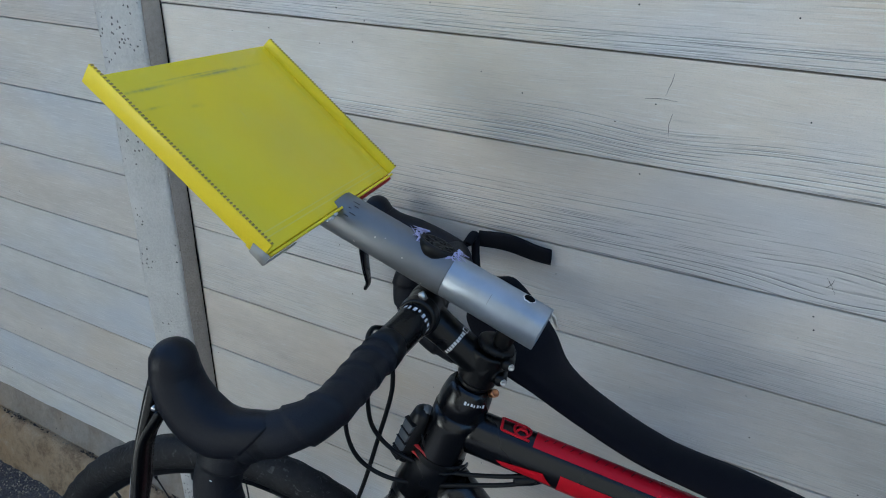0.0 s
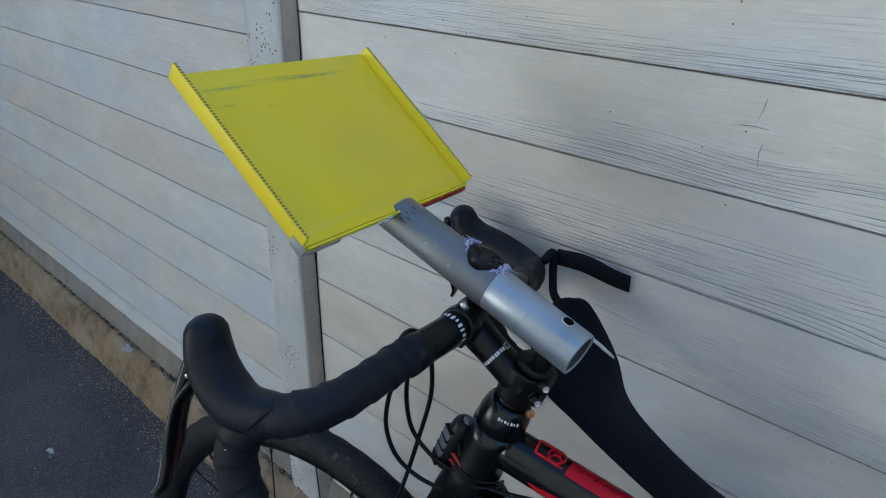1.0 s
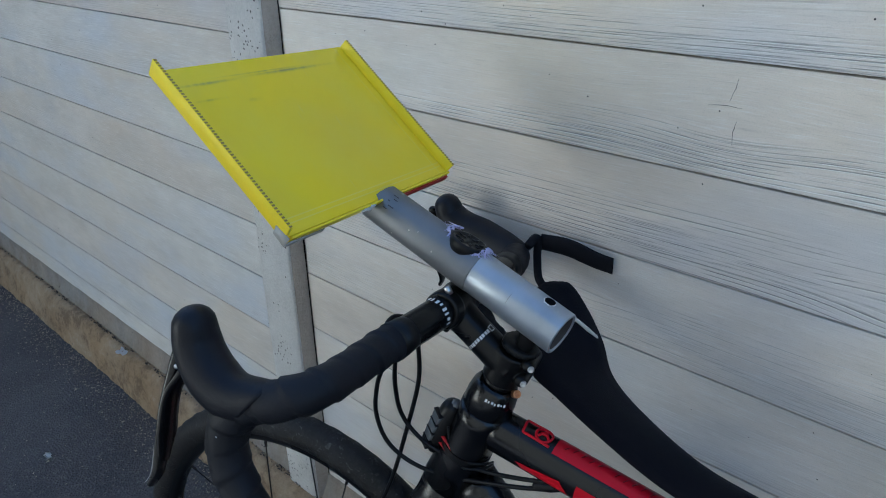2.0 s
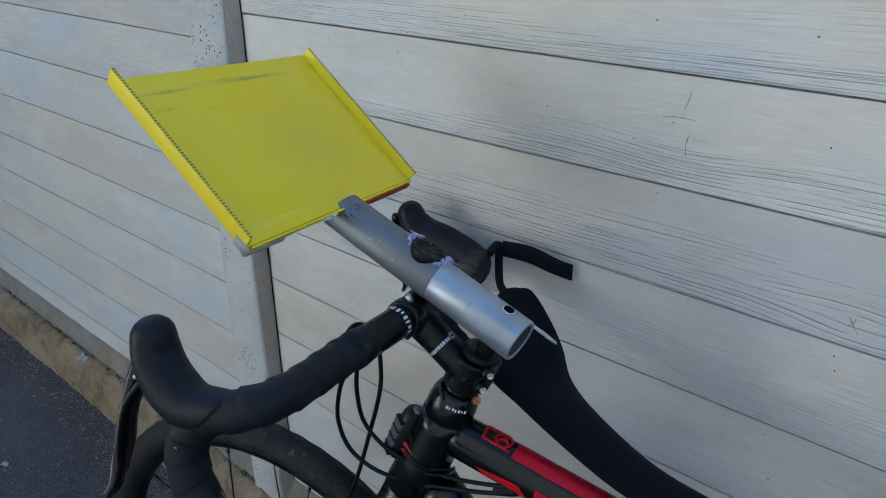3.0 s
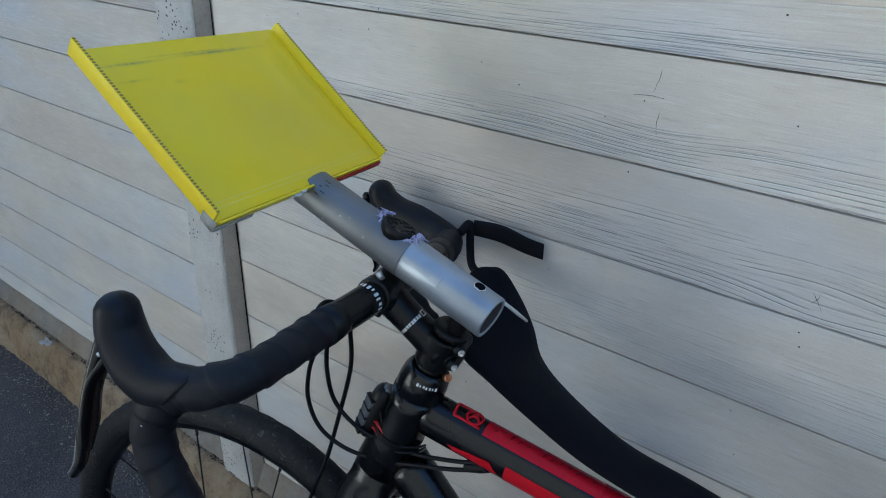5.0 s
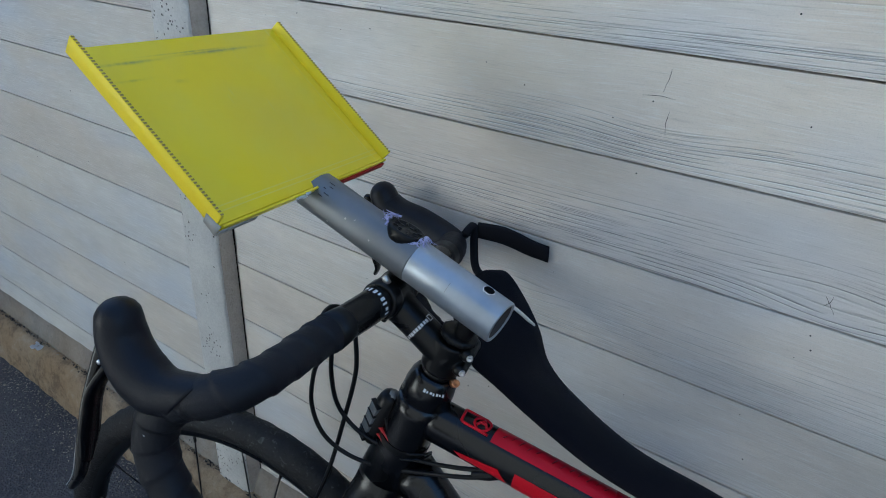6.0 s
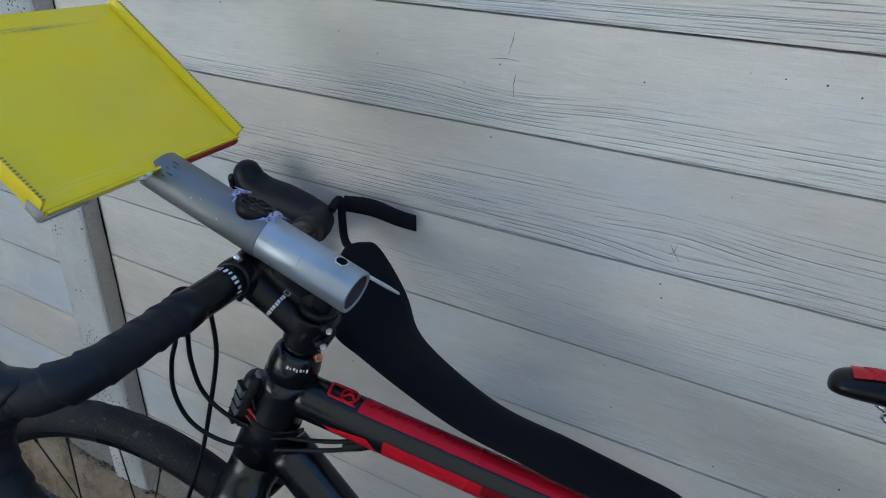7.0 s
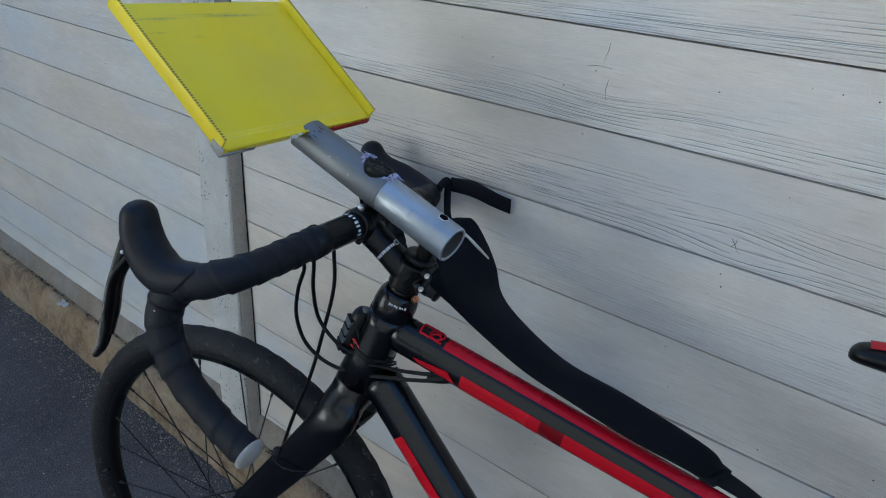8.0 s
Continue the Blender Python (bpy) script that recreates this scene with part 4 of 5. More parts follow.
# cables
CABLES = [
    [(-0.010, 0.105, -0.014), (0.012, 0.082, -0.038), (0.0225, 0.067, -0.061), (0.034, 0.062, -0.091), (0.039, 0.057, -0.130), (0.029, 0.0495, -0.167), (0.003, 0.039, -0.191), (-0.037, 0.0335, -0.195), (-0.085, 0.031, -0.186), (-0.125, 0.030, -0.176), (-0.1535, 0.0255, -0.167)],
    [(-0.012, 0.095, -0.012), (0.003, 0.076, -0.030), (0.013, 0.061, -0.055), (0.017, 0.055, -0.088), (0.016, 0.045, -0.127), (0.001, 0.038, -0.153), (-0.021, 0.0305, -0.170), (-0.067, 0.028, -0.177), (-0.111, 0.026, -0.172), (-0.150, 0.0255, -0.162)],
    [(-0.014, 0.066, -0.008), (-0.005, 0.047, -0.041), (-0.004, 0.043, -0.084), (0.012, 0.037, -0.1475), (0.0325, 0.034, -0.223), (0.058, 0.033, -0.293), (0.078, 0.036, -0.363)],
]
CABLES.append([(-0.004, 0.104, -0.012), (0.002, 0.094, -0.002), (0.003, 0.080, 0.001), (0.000, 0.068, -0.003), (-0.008, 0.056, -0.010)])
for pts in CABLES:
    part("cable", sweep(curve(stl(pts), 10), 0.0024, 10), M_CABLE, bike, "black cable housing")
part("cable_port", sweep(stl([(-0.134, 0.027, -0.172), (-0.148, 0.024, -0.169), (-0.166, 0.016, -0.168)]), [(0.004, 0.005), (0.0048, 0.0058), (0.003, 0.004)], 12, hint=SU, round_end=(True, True)), M_CABLE, bike)

# ------------------------------------------------------------------ lamp strapped to the head tube
LAMP = on_steer(0.120) + SF * 0.030
lamp = thing("bike_light", LAMP, "small black bicycle light with clear lenses, strapped to the head tube", "bike light")
LC = LAMP + SF * 0.003 + SL * 0.004
part("body", sweep([LC - STEER_DOWN * 0.026, LC - STEER_DOWN * 0.012, LC + STEER_DOWN * 0.012, LC + STEER_DOWN * 0.026], [(0.0130, 0.012), (0.0155, 0.0140), (0.0155, 0.0140), (0.0120, 0.0115)], 10, hint=SF, round_end=(True, True)), M_PLASTIC, lamp)
LO = (SF * 0.62 + SL * 0.78).normalized()
LS = STEER_DOWN.cross(LO).normalized()
for k in range(4):
    c = LC + STEER_DOWN * (-0.022 + 0.0125 * k) + LO * 0.0115
    lens = part("lens", slab([c - LS * 0.0075, c + LS * 0.0075, c + LS * 0.0068 + STEER_DOWN * 0.0095, c - LS * 0.0068 + STEER_DOWN * 0.0095], LO, 0.0050, 0.0012), M_LENS if k < 3 else M_PLASTIC, lamp, "clear ribbed lens")
    part("lens_rib", slab([c - LS * 0.0082 - STEER_DOWN * 0.0022, c + LS * 0.0082 - STEER_DOWN * 0.0022, c + LS * 0.0082 - STEER_DOWN * 0.0008, c - LS * 0.0082 - STEER_DOWN * 0.0008], LO, 0.0052, 0.0005), M_PLASTIC, lens)
part("lens", sweep([LC - STEER_DOWN * 0.024, LC - STEER_DOWN * 0.033 - SF * 0.002], [(0.0115, 0.0105), (0.0075, 0.0065)], 8, hint=SF, round_end=(False, True)), M_LENS, lamp, "clear lens cap")
for d, r in ((0.004, 0.0013), (0.013, 0.0011)):
    p = LC + STEER_DOWN * d
    part("strap", sweep(curve([p + SL * 0.011 - SF * 0.006, p + SL * 0.018 - SF * 0.018 + STEER_DOWN * 0.002, p + SL * 0.020 - SF * 0.026 + STEER_DOWN * 0.007], 5), [(r * 2, r)] * 2, 8), M_RED_RUBBER, lamp, "red rubber strap")
part("strap", sweep([on_steer(0.134), on_steer(0.142)], 0.0283, 28, hint=SF, caps=False), M_PLASTIC, lamp, "black rubber strap")
for pts in WIRES:
    part("wire", sweep(curve(stl(pts), 8), 0.0014, 8), M_CABLE, lamp, "thin black wire")

# ------------------------------------------------------------------ card holder on a pipe
PIPE_LOW, PIPE_TOP = Vector((0.733, -0.231, 0.9505)), Vector((0.5155, -0.245, 1.029))
PD = (PIPE_TOP - PIPE_LOW).normalized()
PR = 0.0205
holder = thing("cardboard_tray_holder", (0.62, -0.235, 0.965), "yellow cardboard tray glued to a silver painted pipe over the bar", "phone holder")


def hollow(a, b, r, wall, seg=36):
    """An open pipe with a wall."""
    bm = bmesh.new()
    d = (b - a).normalized()
    s = d.orthogonal().normalized()
    u = d.cross(s)
    rows = []
    for p, rr in ((a, r - 0.0006), (a + d * 0.0008, r), (b - d * 0.0008, r), (b, r - 0.0006), (b, r - wall), (a, r - wall)):
        rows.append([bm.verts.new(p + s * (rr * math.cos(2 * math.pi * k / seg)) + u * (rr * math.sin(2 * math.pi * k / seg))) for k in range(seg)])
    for i in range(6):
        r0, r1 = rows[i], rows[(i + 1) % 6]
        for k in range(seg):
            bm.faces.new((r0[k], r0[(k + 1) % seg], r1[(k + 1) % seg], r1[k]))
    return bm


SPLIT = PIPE_LOW.lerp(PIPE_TOP, 0.455)
PSIDE = PD.cross(Vector((0, 0, 1))).normalized()      # to the right of the pipe
PUP = PSIDE.cross(PD).normalized()
bm = hollow(SPLIT - PD * 0.004 - PSIDE * 0.0008, PIPE_TOP + PD * 0.013 - PSIDE * 0.0012, PR + 0.0012, 0.003)
for v in bm.verts:                                     # the upper end is cut slantwise to meet the card
    d = v.co - PIPE_TOP
    if d.dot(PD) > -0.01:
        v.co -= PD * ((d.dot(PUP) + PR) * 0.32)
pipe = part("pipe", bm, M_PIPE, holder, "dull grey painted pipe")
sleeve = part("pipe_sleeve", hollow(PIPE_LOW + PSIDE * 0.0012, SPLIT + PSIDE * 0.0004, PR + 0.0013, 0.0032), M_SLEEVE, holder, "bright silver painted pipe end with a cut hole")
part("lining", hollow(PIPE_LOW + PSIDE * 0.0012 + PD * 0.0012, SPLIT + PSIDE * 0.0004 - PD * 0.002, PR - 0.0020, 0.0008), M_INSIDE, sleeve, "dull grey inside of the pipe")
MUP = (PUP * 0.956 + PSIDE * 0.292).normalized()
MSIDE = PD.cross(MUP)
MOUNT = PIPE_LOW.lerp(PIPE_TOP, 0.54) + MUP * (PR - 0.0028)
mount = part("mount", lathe(MOUNT, MUP, [(-0.006, 0.0194), (0.0036, 0.0194), (0.0052, 0.0186), (0.0052, 0.0158), (0.0038, 0.0150), (0.0038, 0.004), (0.0046, 0.003)], 32), M_PLASTIC, holder, "round black twist-lock mount")
for k in range(5):
    a = 2 * math.pi * k / 5 + 0.3
    c = MOUNT + MUP * 0.0036 + (PD * math.cos(a) + MSIDE * math.sin(a)) * 0.0085
    part("screw", lathe(c, MUP, [(0, 0.0022), (0.001, 0.0022), (0.0014, 0.0014)], 10), M_SATIN, mount)
for k in range(8):
    a = 2 * math.pi * k / 8 + 0.2
    o = PD * math.cos(a) + MSIDE * math.sin(a)
    part("slot_rib", sweep([MOUNT + MUP * 0.0040 + o * 0.0100, MOUNT + MUP * 0.0046 + o * 0.0150], [(0.0011, 0.0009), (0.0014, 0.0011)], 6, hint=MUP), M_SATIN, mount)
rnd = random.Random(5)


def on_pipe(a, r):
    """A place on the pipe's top beside the mount."""
    v = PD * (r * math.cos(a)) + PSIDE * (r * math.sin(a))
    side = max(-PR, min(PR, v.dot(PSIDE)))
    return MOUNT + v - PUP * (PR - math.sqrt(max(0, PR * PR - side * side))) + PUP * 0.0054


bm = bmesh.new()
for k in range(120):
    a = rnd.gauss(-0.05, 0.30) if k < 28 else (rnd.gauss(3.3, 0.32) if k < 52 else rnd.uniform(-2.7, -1.0))
    r0 = 0.0190 + rnd.random() * 0.002
    a1 = a + rnd.uniform(-0.75, 0.75)
    far = 0.014 if k < 52 else 0.007
    p = [on_pipe(a, r0) + PUP * 0.003, on_pipe((a + a1) / 2, r0 + 0.002 + rnd.random() * 0.003) + PUP * rnd.random() * 0.002, on_pipe(a1, r0 + rnd.uniform(0.0, far))]
    thick = 0.0012 if k % 4 == 0 and k < 52 else 0.00045
    sweep(curve(p, 4), [thick, thick * 0.7, 0.0002], 6, bm=bm)
part("glue", bm, M_GLUE, holder, "stringy pale violet hot glue")
HD = (PUP * 0.99 + PSIDE * 0.08).normalized()
hole = PIPE_LOW + PSIDE * 0.0012 + PD * 0.024 + HD * (PR + 0.0001)
part("cut_hole", lathe(hole, HD, [(0, 0.0054), (0.0014, 0.0057), (0.0017, 0.0046)], 9), M_VOID, sleeve, "ragged dark hole")
burr = random.Random(9)
HX = HD.cross(PD).normalized()
ring = [hole + (PD * math.cos(a) + HX * math.sin(a)) * (0.0056 + burr.uniform(-0.0004, 0.0010)) + HD * 0.0008 for a in [2 * math.pi * k / 18 for k in range(18)]]
part("burr", sweep(ring + ring[:1], [0.0003 + burr.random() * 0.0006 for _ in range(19)], 6), M_PALE_GLUE, sleeve, "pale torn rim of the hole")
part("seam", sweep([PIPE_LOW.lerp(PIPE_TOP, 0.235), PIPE_LOW.lerp(PIPE_TOP, 0.2370)], PR + 0.0021, 6, hint=PUP, caps=False, arc=(132, 160)), M_PIPE, sleeve, "thin scored line")
bm = bmesh.new()
for k in range(5):
    c0 = PIPE_TOP - PSIDE * 0.0012 - PD * (0.014 + 0.004 * (k % 2))
    sweep([c0, c0 - PD * (0.007 - 0.002 * (k % 3))], PR + 0.0018, 2, hint=PUP, caps=False, bm=bm, arc=(78 - 11 * k, 80.5 - 11 * k))
part("print", bm, M_SEAL, pipe, "small dark printed marks")
TIE0, TIE1 = PIPE_LOW + PSIDE * 0.0245 + PUP * 0.005, Vector((0.717, -0.137, 0.8975))
part("cable_tie", sweep(curve([TIE0 + PD * 0.016 - PSIDE * 0.001, TIE0, TIE0.lerp(TIE1, 0.5), TIE1], 6), [(0.0018, 0.0010), (0.0026, 0.0014), (0.0034, 0.0016), (0.0020, 0.0012)], 8, round_end=(False, True)), M_TIE, holder, "white cable tie tail")
# black ties that hold the pipe on the stem
for s in (0.12, 0.50):
    c = PIPE_LOW.lerp(PIPE_TOP, s) - PUP * (PR + 0.008)
    part("saddle_block", sweep([c + PUP * 0.010, c - PUP * 0.001, c - PUP * (0.008 if s < 0.3 else 0.011)], [(0.010, 0.010), (0.009, 0.010), (0.009, 0.009)], 18, hint=PD, round_end=(True, True)), M_PLASTIC, holder, "black foam block under the pipe")

BL, BR, FL_ = TRAY_BL, TRAY_BR, TRAY_FL
FR_ = BR + (FL_ - BL) + Vector((0.002, -0.001, 0.002))
TN = (FR_ - BR).cross(BL - BR).normalized()
TN = TN if TN.z > 0 else -TN
TW = (BR - BL).normalized()
TLN = (FL_ - BL).normalized()
base = part("tray", slab([BL, BR, FR_, FL_], -TN, 0.004, 0.0008), M_YELLOW, holder, "smudged yellow card base")


def flap(a, b, out, high, thick=0.0035):
    """A folded-up side: from fold a-b, rising high with a lean outward."""
    up = (TN * 0.97 + out * 0.22).normalized() * high
    low = -TN * 0.0035
    return slab([a + low, b + low, b + up, a + up], out, thick, 0.0006), up


bm, upl = flap(BL - TW * 0.001, FL_ - TW * 0.001, -TW, 0.0165)
fl = part("flap", bm, M_YELLOW_EDGE, base, "yellow folded side flap")
bm, upr = flap(BR + TW * 0.001, FR_ + TW * 0.001, TW, 0.0105)
fr = part("flap", bm, M_YELLOW_EDGE, base, "yellow folded side flap")
bm, upb = flap(BL - TLN * 0.001, BR - TLN * 0.001, -TLN, 0.0035, 0.0025)
part("flap", bm, M_YELLOW_EDGE, base, "low yellow back rim")


def corrugation(a, b, up, out, name, parent):
    """Cut edge of corrugated card: a row of small flutes."""
    bm = bmesh.new()
    n = 58
    d = (b - a) / n
    for i in range(n):
        p = a + up + d * i + d.normalized() * 0.0006 + up.normalized() * 0.0002
        slab([p, p + d * 0.45, p + d * 0.45 + out * 0.0032, p + out * 0.0032], up, 0.0005, 0, bm)
    return part(name, bm, M_CARD, parent, "brown corrugated cut edge", False)


corrugation(BL - TW * 0.001, FL_ - TW * 0.001, upl, -TW, "cut_edge", fl)
corrugation(BR + TW * 0.001, FR_ + TW * 0.001, upr, TW, "cut_edge", fr)
RE = BL.lerp(BR, 0.60) - TLN * 0.0058 - TN * 0.0020
RF = BR - TLN * 0.0058 - TN * 0.0020
part("red_edge", slab([RE, RF, RF - TN * 0.0065, RE - TN * 0.0065], TLN, 0.02, 0.0006), M_RED_CARD, base, "red printed underside")
YE, YF = BL - TLN * 0.0022 - TN * 0.0035, BL.lerp(BR, 0.60) - TLN * 0.0022 - TN * 0.0035
part("under_edge", slab([YE, YF, YF - TN * 0.005, YE - TN * 0.005], TLN, 0.02, 0.0006), M_YELLOW_EDGE, base, "yellow folded underside")
part("tape", slab([BL - TW * 0.0050 - TLN * 0.0045 + TN * 0.000, BL + TW * 0.045 - TLN * 0.0045 - TN * 0.002, BL + TW * 0.045 - TLN * 0.0045 - TN * 0.0065, BL - TW * 0.0050 - TLN * 0.0045 - TN * 0.0060], -TLN, 0.0008), M_DUCT, base, "grey tape at the corner")
part("tape", slab([BL - TW * 0.0056 - TLN * 0.0045 + TN * 0.006, BL - TW * 0.0056 + TLN * 0.013 + TN * 0.004, BL - TW * 0.0056 + TLN * 0.011 - TN * 0.005, BL - TW * 0.0056 - TLN * 0.0045 - TN * 0.0060], -TW, 0.0008), M_DUCT, base, "grey tape at the corner")
bm = bmesh.new()
for k in range(7):
    c = BL.lerp(BR, 0.385 + 0.009 * k) - TLN * (0.003 + 0.003 * rnd.random()) + TN * (0.002 + 0.004 * rnd.random())
    sweep([c - TN * 0.003, c - TN * 0.003 + TW * 0.006], [(0.0018, 0.0012), (0.0012, 0.0008)], 8, hint=TN, bm=bm, round_end=(True, True))
part("glue", bm, M_PALE_GLUE, base, "pale glue at the joint")

# ------------------------------------------------------------------ strap hanging between bar and wall
strap = thing("shoulder_strap", (0.80, -0.085, 0.71), "black padded neoprene shoulder strap hung over the bar", "strap")
PAD = [((0.590, -0.072, 0.872), (0.610, -0.056, 0.893)), ((0.600, -0.120, 0.864), (0.634, -0.058, 0.897)), ((0.646, -0.173, 0.870), (0.669, -0.075, 0.882)), ((0.685, -0.204, 0.871), (0.701, -0.095, 0.863)), ((0.723, -0.213, 0.865), (0.729, -0.118, 0.842)), ((0.771, -0.216, 0.848), (0.775, -0.135, 0.827)), ((0.832, -0.217, 0.828), (0.852, -0.156, 0.816)), ((0.893, -0.213, 0.814), (0.929, -0.165, 0.816)), ((0.955, -0.206, 0.799), (0.989, -0.162, 0.805)), ((1.008, -0.195, 0.788), (1.031, -0.151, 0.787)), ((1.035, -0.184, 0.777), (1.044, -0.144, 0.768))]


def ribbon(edges, thick, steps=8, belly=0.0):
    """A band between two edge curves with a soft, rounded thickness."""
    a = curve([e[0] for e in edges], steps)
    b = curve([e[1] for e in edges], steps)
    bm = bmesh.new()
    rows = []
    m = 7
    for i, (p, q) in enumerate(zip(a, b)):
        t = ((a[min(i + 1, len(a) - 1)] - a[max(i - 1, 0)]) + (b[min(i + 1, len(b) - 1)] - b[max(i - 1, 0)])).normalized()
        nrm = t.cross(q - p).normalized()
        if nrm.z < nrm.y:
            nrm = -nrm
        ring = []
        for k in range(m):
            w = k / (m - 1)
            ring.append(p.lerp(q, w) + nrm * (thick * 0.5 * math.sin(math.pi * (0.06 + 0.88 * w)) ** 0.5 + belly * math.sin(math.pi * w)))
        for k in range(m):
            w = 1 - k / (m - 1)
            ring.append(p.lerp(q, w) - nrm * (thick * 0.5 * math.sin(math.pi * (0.06 + 0.88 * w)) ** 0.5 - belly * math.sin(math.pi * w)))
        rows.append([bm.verts.new(v) for v in ring])
    n = 2 * m
    for r0, r1 in zip(rows, rows[1:]):
        for k in range(n):
            bm.faces.new((r0[k], r0[(k + 1) % n], r1[(k + 1) % n], r1[k]))
    bm.faces.new(rows[0][::-1])
    bm.faces.new(rows[-1])
    return bm


pad = part("pad", ribbon(PAD, 0.010, 8, 0.004), M_NEOPRENE, strap, "black padded part")
part("cuff", ribbon([((1.032, -0.181, 0.774), (1.037, -0.132, 0.762)), ((1.047, -0.179, 0.772), (1.051, -0.135, 0.760))], 0.013, 4), M_WEB, strap, "dark grey stitched cuff")
part("webbing", ribbon([((1.043, -0.178, 0.773), (1.045, -0.136, 0.761)), ((1.071, -0.176, 0.769), (1.071, -0.140, 0.758)), ((1.094, -0.174, 0.763), (1.098, -0.144, 0.752)), ((1.121, -0.176, 0.752), (1.127, -0.147, 0.740)), ((1.151, -0.182, 0.730), (1.159, -0.152, 0.720))], 0.0025), M_WEB, strap, "black webbing end")
part("tail", ribbon([((0.567, -0.033, 0.917), (0.570, -0.033, 0.938)), ((0.603, -0.026, 0.916), (0.607, -0.026, 0.939)), ((0.636, -0.018, 0.908), (0.642, -0.018, 0.929)), ((0.658, -0.007, 0.901), (0.658, -0.007, 0.922))], 0.005), M_WEB, strap, "flat black strap tail")
part("cord", sweep(curve([(0.562, -0.050, 0.925), (0.566, -0.037, 0.933), (0.569, -0.039, 0.906), (0.578, -0.046, 0.882), (0.602, -0.056, 0.877)], 6), [(0.0062, 0.0050)] * 3, 10), M_WEB, strap, "black cord loop")

# ------------------------------------------------------------------ litter
rnd = random.Random(11)


def scrap(c, size, seed):
    """A crumpled scrap of thin paper."""
    r = random.Random(seed)
    bm = bmesh.new()
    n = 5
    g = [[bm.verts.new((c[0] + (i / n - 0.5) * size * (1 + 0.3 * r.random()), c[1] + (j / n - 0.5) * size * 0.6 * (1 + 0.3 * r.random()), c[2] + 0.004 + size * 0.16 * r.random())) for j in range(n)] for i in range(n)]
    for i in range(n - 1):
        for j in range(n - 1):
            if r.random() > 0.12:
                bm.faces.new((g[i][j], g[i + 1][j], g[i + 1][j + 1], g[i][j + 1]))
    bmesh.ops.solidify(bm, geom=bm.faces[:], thickness=0.0006)
    return bm


solo("paper_scrap", scrap((-0.890, -0.047, 0.134), 0.045, 3), M_PAPER, "crumpled white paper scrap on the kerb", "paper scrap")
solo("paper_scrap", scrap((-0.765, -0.335, GROUND), 0.030, 8), M_PAPER, "torn white paper scrap on the asphalt", "paper scrap")
bm = bmesh.new()
for k in range(5200):
    x = rnd.uniform(-2.2, 0.7)
    y = kerb_y(x) - 0.034 - (abs(rnd.gauss(0, 0.045)) if k % 7 else rnd.uniform(0, 0.6))
    s = rnd.uniform(0.0010, 0.0036) * (1.5 if k % 23 == 0 else 1)
    c = Vector((x, y, GROUND + s * 0.4))
    if k % 6 == 3:
        c = Vector((x, kerb_y(x) + rnd.uniform(0.004, 0.024), 0.134 + s * 0.3))
    vs = [bm.verts.new(c + Vector((rnd.uniform(-s, s), rnd.uniform(-s, s), rnd.uniform(-s * 0.4, s)))) for _ in range(5)]
    for t in ((0, 1, 2), (0, 2, 3), (0, 3, 1), (1, 2, 4), (2, 3, 4), (3, 1, 4)):
        bm.faces.new([vs[i] for i in t])
solo("gravel", bm, M_GRIT, "scattered grit along the foot of the kerb", "grit", "stuff", False)

# dark clods that draw the ragged dark gap between kerb and strip
bm = bmesh.new()
for k in range(900):
    x = rnd.uniform(-2.4, 0.6)
    if noise.noise(Vector((x * 9, 3.3, 0))) + 0.5 * noise.noise(Vector((x * 31, 1.3, 0))) < -0.05:
        continue
    s = rnd.uniform(0.0018, 0.0060)
    c = Vector((x, kerb_y(x) + 0.010 + rnd.gauss(0, 0.003), 0.136))
    vs = [bm.verts.new(c + Vector((rnd.uniform(-s, s) * 1.6, rnd.uniform(-s, s) * 0.7, rnd.uniform(-s * 0.4, s * 0.5)))) for _ in range(5)]
    for t in ((0, 1, 2), (0, 2, 3), (0, 3, 1), (1, 2, 4), (2, 3, 4), (3, 1, 4)):
        bm.faces.new([vs[i] for i in t])
solo("soil", bm, M_SOIL, "dark crumbs of soil drawing the dark gap along the kerb's back edge", "soil", "stuff", False)

# ------------------------------------------------------------------ wall boards, last

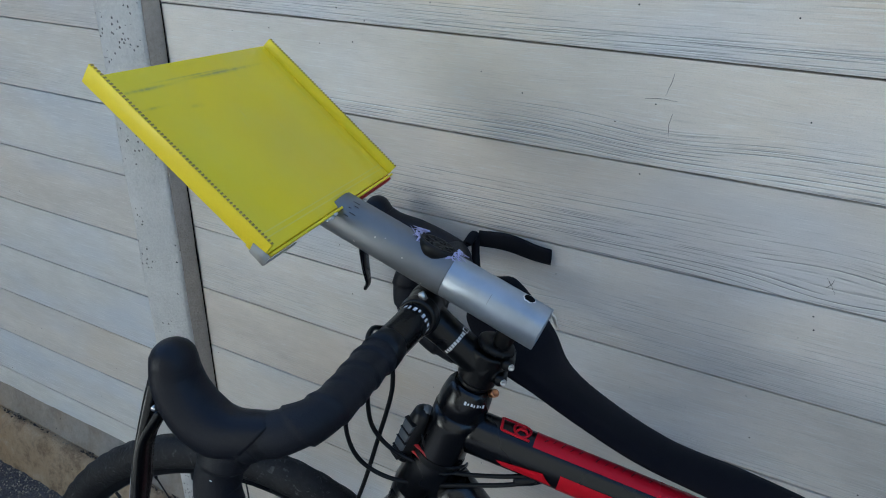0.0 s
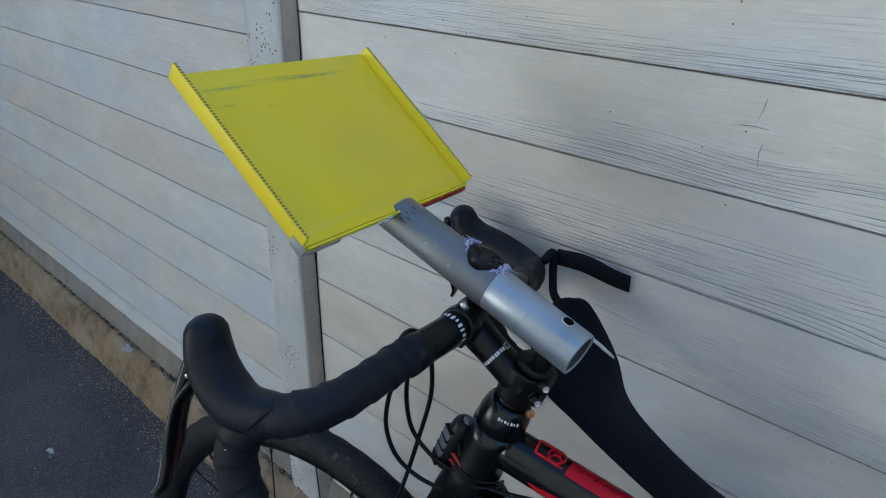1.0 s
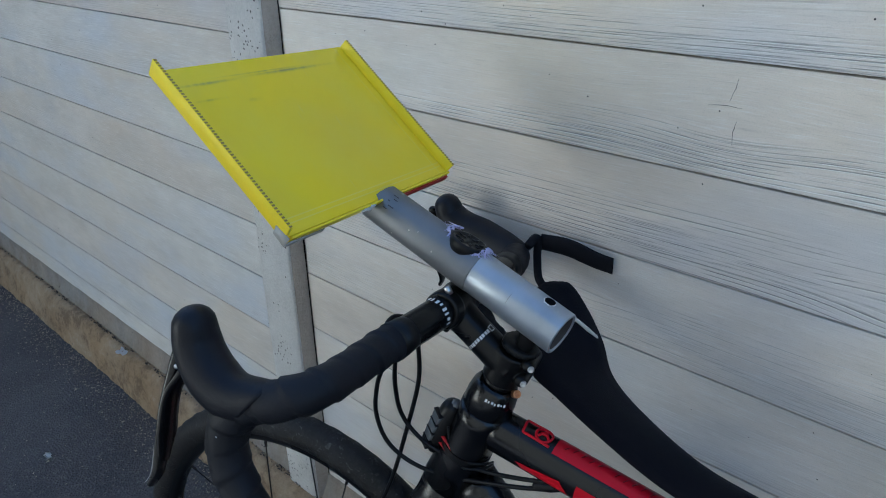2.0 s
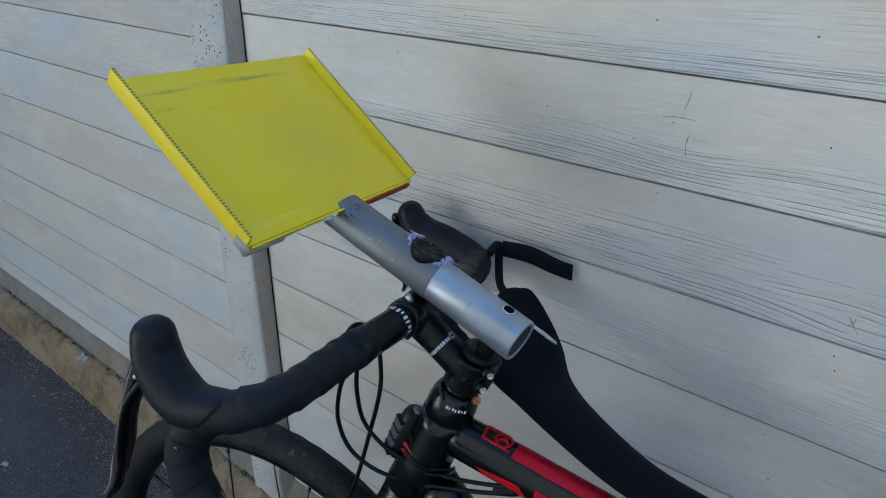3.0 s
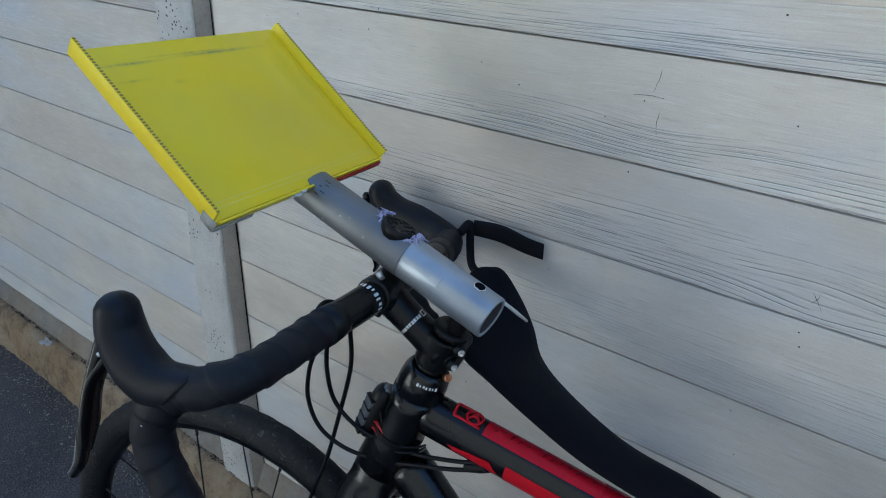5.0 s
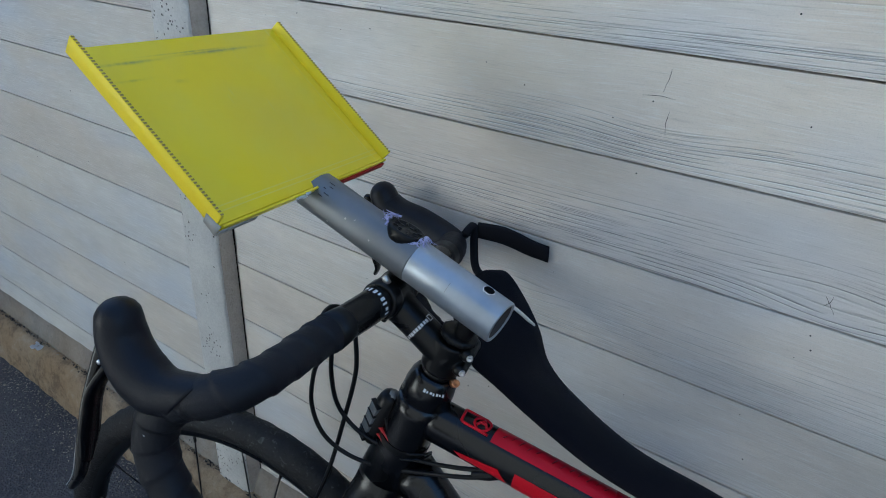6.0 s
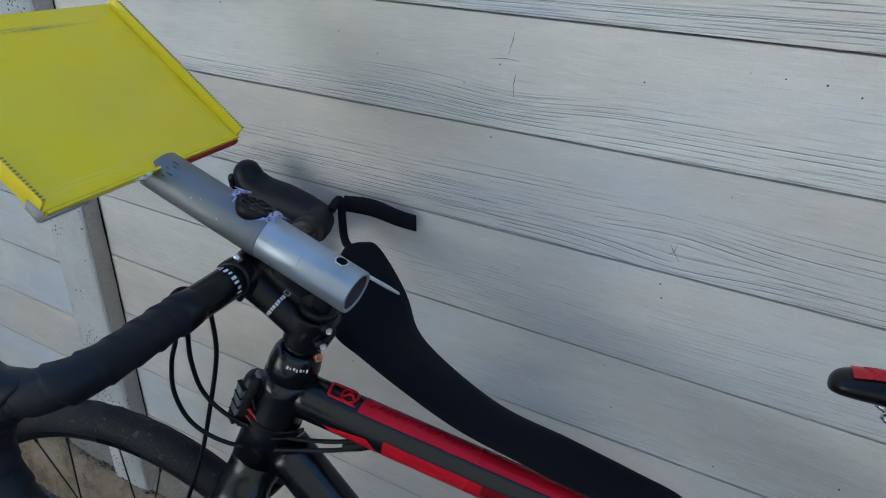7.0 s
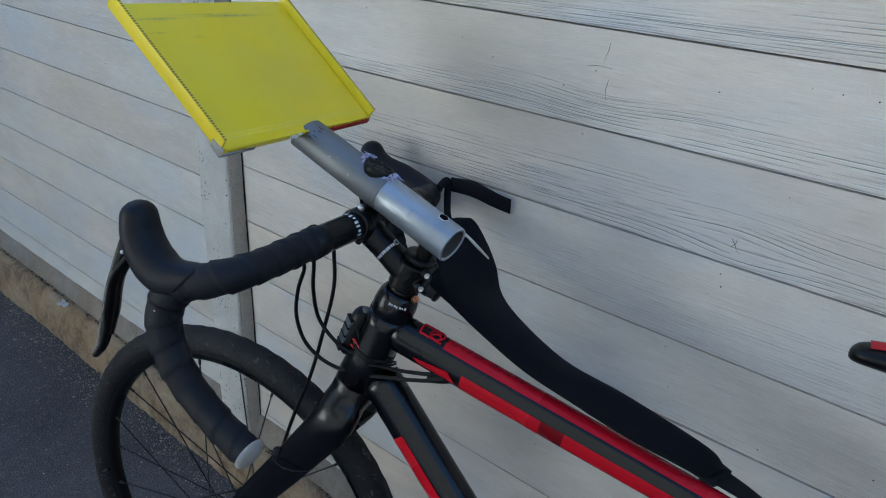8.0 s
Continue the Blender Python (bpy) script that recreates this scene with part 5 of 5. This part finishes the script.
def board_mesh(length, key, high):
    """One cast board: a face with slightly rounded long edges."""
    bm = bmesh.new()
    x0, x1, h = 0.0, length, high - 0.0023
    n = 12
    prof = [(0.022, 0.0), (0.0005, 0.0), (0.0, 0.0004), (0.0, h - 0.0004), (0.0005, h), (0.022, h)]
    rows = []
    for i in range(n + 1):
        x = x0 + (x1 - x0) * i / n
        rows.append([bm.verts.new((x, y, z + 0.0004 * noise.noise(Vector((x * 5, key, z * 40))))) for y, z in prof])
    for a, b in zip(rows, rows[1:]):
        for k in range(5):
            bm.faces.new((a[k], b[k], b[k + 1], a[k + 1]))
    return bm


def boards(x0, x1, joints, material, tones, worn_low):
    """One board between each two joints; tones: each board's colour, with part of the light's fall in it."""
    for i, (z, above) in enumerate(zip(joints, joints[1:])):
        me = mesh_of(board_mesh(x1 - x0, i * 3.7 + x0, above - z), "board", False)
        for v in me.vertices:
            v.co += Vector((x0, 0.0005 * ((i * 7) % 3 - 1) * 0.5, z + 0.0005))
        me.materials.append(worn_low if z < 0.9 else material)
        ob = new("board", me)
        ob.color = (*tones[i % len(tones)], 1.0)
        ob.parent = backing
        ob.matrix_parent_inverse = Matrix.Translation(-backing.location)


JOINTS = [0.085, 0.206, 0.326, 0.447, 0.568, 0.688, 0.806, 0.928, 1.048, 1.168, 1.289, 1.410, 1.530, 1.650, 1.770, 1.890]
JOINTS_FAR = [0.130, 0.254, 0.377, 0.500, 0.623, 0.743, 0.867, 0.992, 1.115, 1.239, 1.363, 1.487, 1.611, 1.735, 1.859]
# part of the wall's light and shade is put into these tones
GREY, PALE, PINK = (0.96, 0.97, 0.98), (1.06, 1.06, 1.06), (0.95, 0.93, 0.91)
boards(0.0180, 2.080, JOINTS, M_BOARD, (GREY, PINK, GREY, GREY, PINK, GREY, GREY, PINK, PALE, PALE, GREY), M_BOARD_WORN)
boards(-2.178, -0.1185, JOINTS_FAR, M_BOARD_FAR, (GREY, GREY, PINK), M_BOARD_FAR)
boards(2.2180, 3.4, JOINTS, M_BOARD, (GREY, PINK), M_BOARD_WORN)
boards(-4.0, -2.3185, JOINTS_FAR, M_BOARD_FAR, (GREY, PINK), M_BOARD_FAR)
